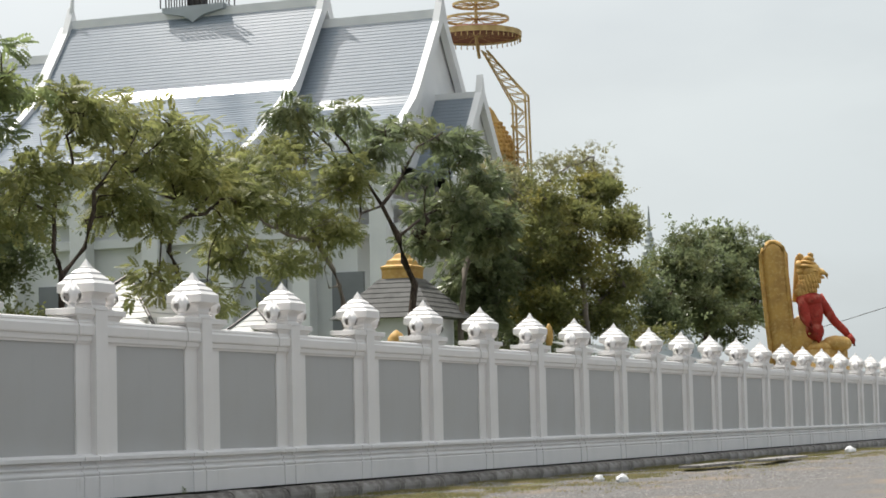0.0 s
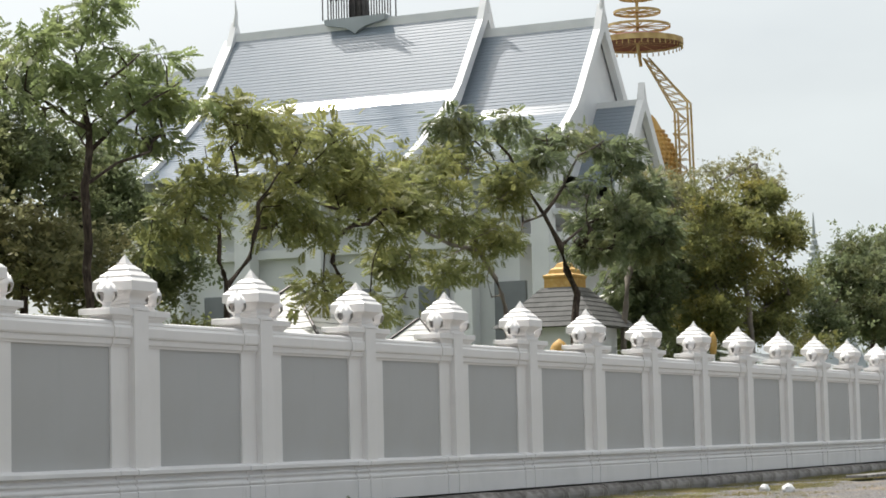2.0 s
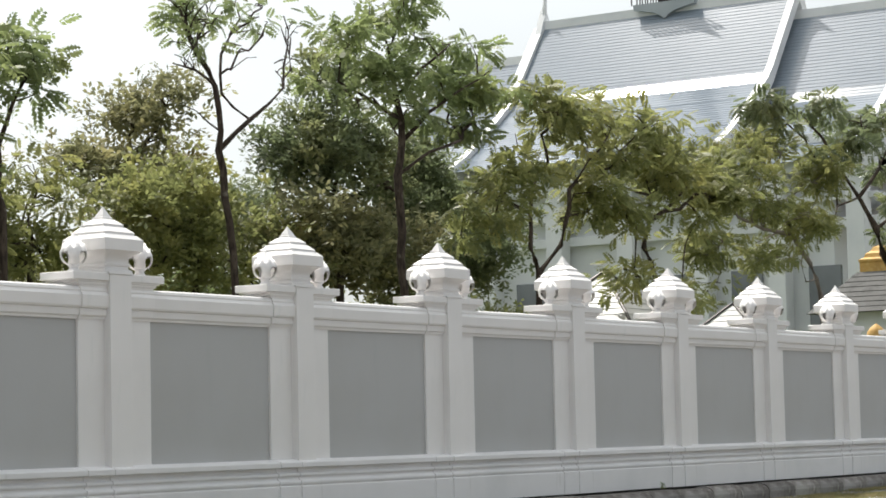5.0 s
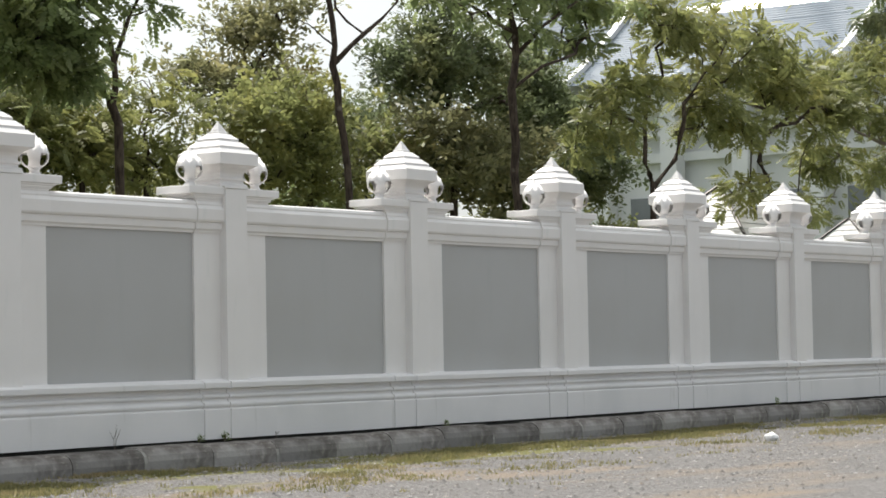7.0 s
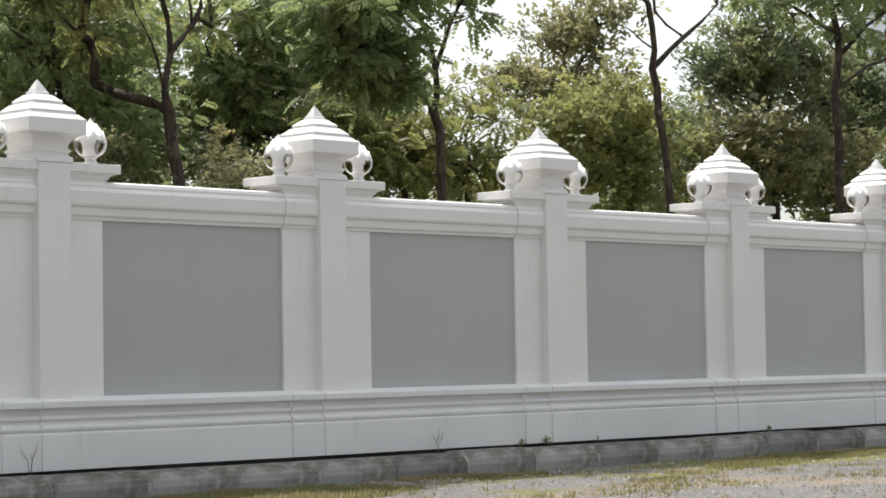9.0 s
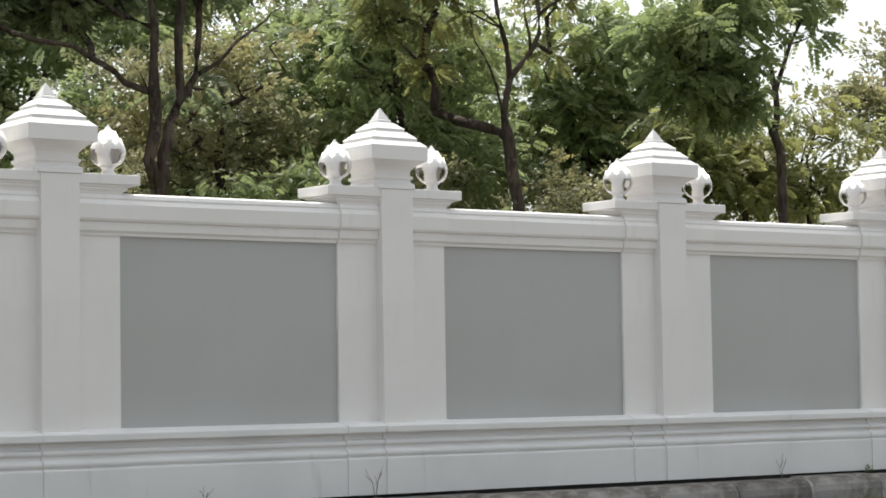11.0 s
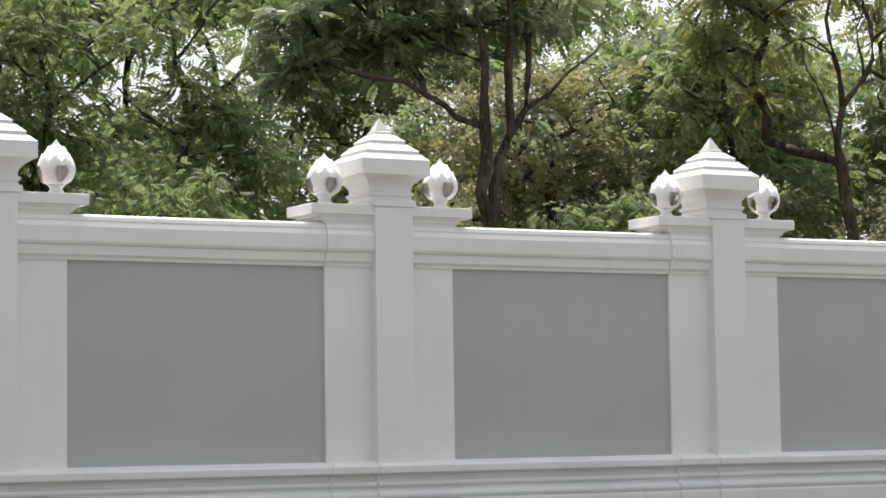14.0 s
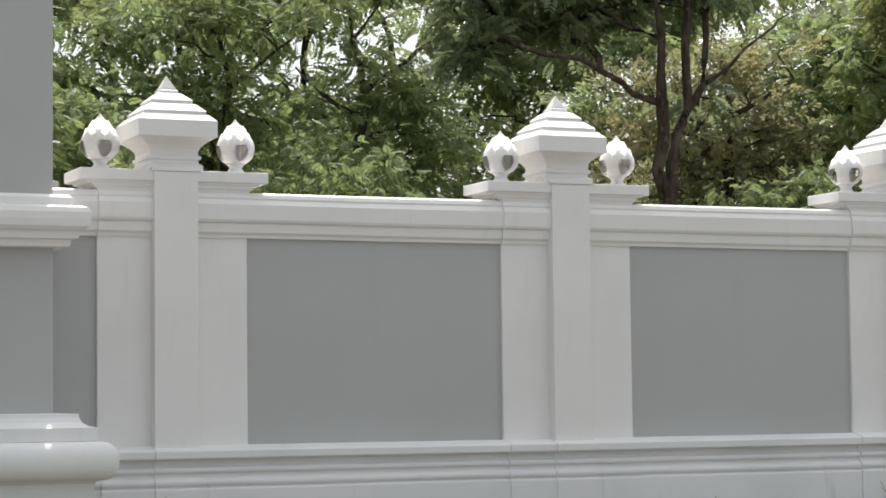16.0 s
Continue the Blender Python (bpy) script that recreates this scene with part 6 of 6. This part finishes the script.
# feathers in rows up the neck and behind the head
for row in range(4):
    for k in range(9):
        a = radians(10 + 20 * k)
        blob((-0.2 - 0.40 * math.sin(a), 0.40 - 0.10 * row + 0.40 * math.cos(a), 6.95 + 0.22 * row), (0.06, 0.085, 0.24), -0.35)
blob((-0.1, 0.6, 4.7), (0.5, 0.8, 1.2))
blob((-0.2, 0.30, 7.2), (0.42, 0.46, 0.62))
blob((-0.2, 0.06, 7.95), (0.40, 0.46, 0.46))
for r, y, z in ((0.44, 0.18, 8.22), (0.36, 0.2, 8.42), (0.26, 0.16, 8.60), (0.14, 0.08, 8.76)):
    blob((-0.2, y, z), (r, r * 1.05, 0.13), 0.2)
for k in range(5):
    blob((-0.2, 0.62 - 0.05 * k, 8.3 - 0.3 * k), (0.3, 0.2, 0.24), -0.5)
blob((-0.5, -0.16, 8.0), (0.09, 0.15, 0.09))
# hooked beak, upper and lower half
tube(bird, ((-0.2, -0.28, 7.98), (-0.2, -0.52, 7.9), (-0.2, -0.68, 7.78), (-0.2, -0.70, 7.6)), (0.2, 0.14, 0.08, 0.015), 10)
tube(bird, ((-0.2, -0.26, 7.76), (-0.2, -0.46, 7.66), (-0.2, -0.58, 7.64)), (0.15, 0.08, 0.02), 10)
paint(blob((-0.2, 0.18, 6.1), (0.52, 0.60, 1.05), -0.12), 1)
paint(blob((-0.2, 0.22, 6.6), (0.62, 0.64, 0.42)), 1)
paint(blob((-0.2, 0.05, 5.1), (0.46, 0.50, 0.55)), 1)
blob((-0.62, 0.42, 6.05), (0.25, 0.29, 0.10), 0.2)
blob((-0.62, 0.02, 4.95), (0.22, 0.24, 0.09), 0.3)
for path, radii in ((((-0.62, 0.50, 6.7), (-0.72, 0.38, 6.1), (-0.72, 0.22, 5.5), (-0.66, 0.0, 4.95), (-0.6, -0.35, 4.6)), (0.2, 0.27, 0.22, 0.22, 0.15)),
                    (((0.1, -0.1, 6.75), (0.35, -0.45, 6.2), (0.4, -0.86, 5.55), (0.3, -1.3, 5.1), (0.2, -1.62, 4.72)), (0.3, 0.25, 0.2, 0.19, 0.13)),
                    (((0.2, -1.55, 4.85), (0.2, -1.75, 4.6), (0.2, -1.82, 4.35)), (0.16, 0.15, 0.06))):
    before = set(bird.verts)
    tube(bird, path, radii, 12)
    paint([v for v in bird.verts if v not in before], 1)
blob((-0.1, -1.0, 4.45), (0.6, 0.75, 0.4))
blob((-0.1, -0.3, 4.3), (0.7, 0.8, 0.35))
lathe(bird, ((1.9, 0.0), (1.9, 3.6), (1.5, 3.8), (1.5, 4.2)), 4)
for v in bird.verts:
    if v.co.z > 4.3:
        v.co += v.co.normalized() * 0.05 * noise.noise(v.co * 3.1)
me = flat_mesh("bird_statue", bird, GOLD, True)
me.materials.append(RED)
ob = new("bird_statue", me)
ob.location = (78, 5.1, 0.16)
tagged(ob, "gold and red winged bird statue rising above the wall", "statue")

# far spire
spire = thing("far_spire", (250, 61.2, 0), "slender grey ringed spire far behind the trees", "spire")
levels = [(9, 0), (8, 6), (5, 12), (3.4, 16)]
for i in range(10):
    r, z = 2.4 - 0.2 * i, 17.0 + 0.85 * i
    levels += [(r, z), (r * 0.72, z + 0.35), (r * 0.72, z + 0.8)]
levels += [(0.28, 25.6), (0.2, 27), (0.05, 29)]
part("tower", lathe(bmesh.new(), levels, 16), SPIRE, spire)

# overhead cable beyond the wall's far end, on low poles
cable = new("overhead_cable", flat_mesh("overhead_cable", tube(bmesh.new(), [(95, 8.9 - 2.4 * i, 5.95 + 0.43 * 1.45 * i + 0.01 * i * i) for i in range(9)], [0.02] * 9, 5), CABLE))
tagged(cable, "thin dark grey overhead cable against the sky", "cable")
for y, h in ((8.9, 6.0), (-10.3, 11.7)):
    pole = thing("utility_pole", (95, y, -0.1), "concrete utility pole beyond the wall", "pole", "utility poles")
    part("shaft", tube(bmesh.new(), ((0, 0, 0), (0, 0, h + 0.1)), (0.14, 0.09), 8), KERB, pole)

# small grey block left on the coping beside the gate
ob = new("grey_block", flat_mesh("grey_block", box(bmesh.new(), -0.05, 0.05, -0.04, 0.04, 0, 0.06, 0.012), GREY))
ob.location = (-24.72, 0.1, 2.79)
tagged(ob, "small grey block lying on the white coping", "block")

# ---- weeds at the wall's foot ----
rng = random.Random(9)
for x, h, green in ((-19.1, 0.22, 0), (-17.32, 0.36, 0), (-12.2, 0.24, 0), (-10.92, 0.06, 1), (-10.5, 0.09, 1), (-9.64, 0.08, 0), (-24.05, 0.3, 0), (-6.4, 0.07, 1), (2.4, 0.1, 1)):
    bm = bmesh.new()
    for k in range(3 if not green else 6):
        lean = rng.uniform(-0.5, 0.5) * h
        top = (lean, -0.02, h * rng.uniform(0.6, 1.0))
        tube(bm, ((0, 0, -0.04), (lean * 0.3, -0.01, top[2] * 0.5), top), (0.003, 0.0022, 0.0015), 4)
        tube(bm, ((lean * 0.3, -0.01, top[2] * 0.5), (lean * 0.3 + rng.uniform(-0.3, 0.3) * h, -0.02, top[2] * 0.8)), (0.003, 0.0015), 4)
    w = thing("weed", (x, -0.175, 0.16), "small green weed at the wall's foot" if green else "dry thin weed stalk at the wall's foot", "weed", "weeds along the wall")
    part("stalk", bm, BARK_PALE, w)
    if green:
        quads = []
        for k in range(26):
            c = np.array([rng.uniform(-0.6, 0.6) * h, rng.uniform(-0.05, 0.0), rng.uniform(0.0, 1.0) * h])
            a, b = np.array([rng.uniform(-1, 1), rng.uniform(-0.5, 0.2), rng.uniform(-0.3, 1)]) * 0.03, np.array([rng.uniform(-1, 1), rng.uniform(-1, 1), 0.2]) * 0.012
            quads.append([c - a, c + b, c + a, c - b])
        ob = new("foliage", mesh_of_quads("foliage", np.array(quads), LEAF_MID))
        ob.parent = w

# ---- litter and tufts ----
for x, y, s in ((15.15, -3.05, 0.12), (14.45, -3.75, 0.13), (-4.3, -3.6, 0.09), (46.0, -2.4, 0.2)):
    bm = bmesh.new()
    bmesh.ops.create_icosphere(bm, subdivisions=2, radius=s)
    for v in bm.verts:
        v.co *= 1 + 0.35 * noise.noise(v.co * 14 + Vector((x, y, 0)))
        v.co.z = max(v.co.z * 0.75, -s * 0.4)
    ob = new("litter", flat_mesh("litter", bm, PAPER))
    ob.location = (x, y, s * 0.4 + ground_height(x, y))
    tagged(ob, "small crumpled white bag lying on the gravel", "litter", "litter on the verge")
for x0, x1, y in ((22.2, 26.8, -3.1), (28.8, 34.0, -3.2)):
    bm = box(bmesh.new(), x0, x1, y - 0.25, y + 0.25, 0.0, 0.06, 0.01)
    ob = new("drain_cover", flat_mesh("drain_cover", bm, KERB))
    tagged(ob, "long flat grey concrete slab lying in the grass", "slab", "slabs on the verge")


def tufts(count, seed):
    rng = np.random.default_rng(seed)
    quads = []
    for i in range(count):
        x, y = rng.uniform(-22, 55), -0.6 - abs(rng.normal(0, 1.5))
        if noise.noise((x * 0.35, y * 0.9, 2.0)) + 0.3 * noise.noise((x * 1.7, y * 3, 6.0)) < 0.08 and rng.uniform() < 0.97:
            continue
        z = ground_height(x, y)
        for k in range(9):
            a, h, w = rng.uniform(0, 6.28), rng.uniform(0.01, 0.045), 0.006
            bx, by = x + rng.normal(0, 0.05), y + rng.normal(0, 0.05)
            dx, dy = math.cos(a), math.sin(a)
            quads.append([(bx - dy * w, by + dx * w, z), (bx + dy * w, by - dx * w, z), (bx + dx * h * 0.5 + dy * w * 0.3, by + dy * h * 0.5 - dx * w * 0.3, z + h), (bx + dx * h * 0.5 - dy * w * 0.3, by + dy * h * 0.5 + dx * w * 0.3, z + h)])
    return np.array(quads)


GRASS = leaf_material("dry_and_green_grass", (0.17, 0.18, 0.075), (0.30, 0.26, 0.12), (0.38, 0.31, 0.18), 0.45, 0.6)
ob = new("grass", mesh_of_quads("grass", tufts(48000, 77), GRASS))
tagged(ob, "short dry grass tufts along the kerb", "grass", kind="stuff")


def pebbles(count, seed):
    """Loose stones of the gravel, flattened and turned at random."""
    rng = np.random.default_rng(seed)
    base = np.array([(1, 0, 0), (0, 1, 0), (-1, 0, 0), (0, -1, 0), (0, 0, 1), (0, 0, -1)], float)
    faces = ((0, 1, 4), (1, 2, 4), (2, 3, 4), (3, 0, 4))
    verts, polys = [], []
    for i in range(count):
        x = rng.uniform(-24, 40)
        y = -0.7 - 7.5 * rng.uniform() ** 1.3
        s = 0.008 + 0.022 * rng.uniform() ** 2.5
        a = rng.uniform(0, 6.28)
        c, d = math.cos(a), math.sin(a)
        k = len(verts)
        z = ground_height(x, y)
        for p in base:
            q = p * rng.uniform(0.7, 1.3, 3) * s
            verts.append((x + c * q[0] - d * q[1], y + d * q[0] + c * q[1], z + q[2] * 0.6 + s * 0.2))
        polys += [tuple(k + j for j in f) for f in faces]
    me = bpy.data.meshes.new("gravel")
    me.from_pydata(verts, [], polys)
    me.materials.append(PEBBLE)
    return me


PEBBLE = material("grey_gravel_stones", (0.255, 0.245, 0.235), 0.85, spots=((1.5, (0.24, 0.20, 0.165), 0.45, 0.7, 4),), island=0.45)
ob = new("gravel", pebbles(34000, 91))
tagged(ob, "loose grey gravel stones on the verge", "gravel", kind="stuff")
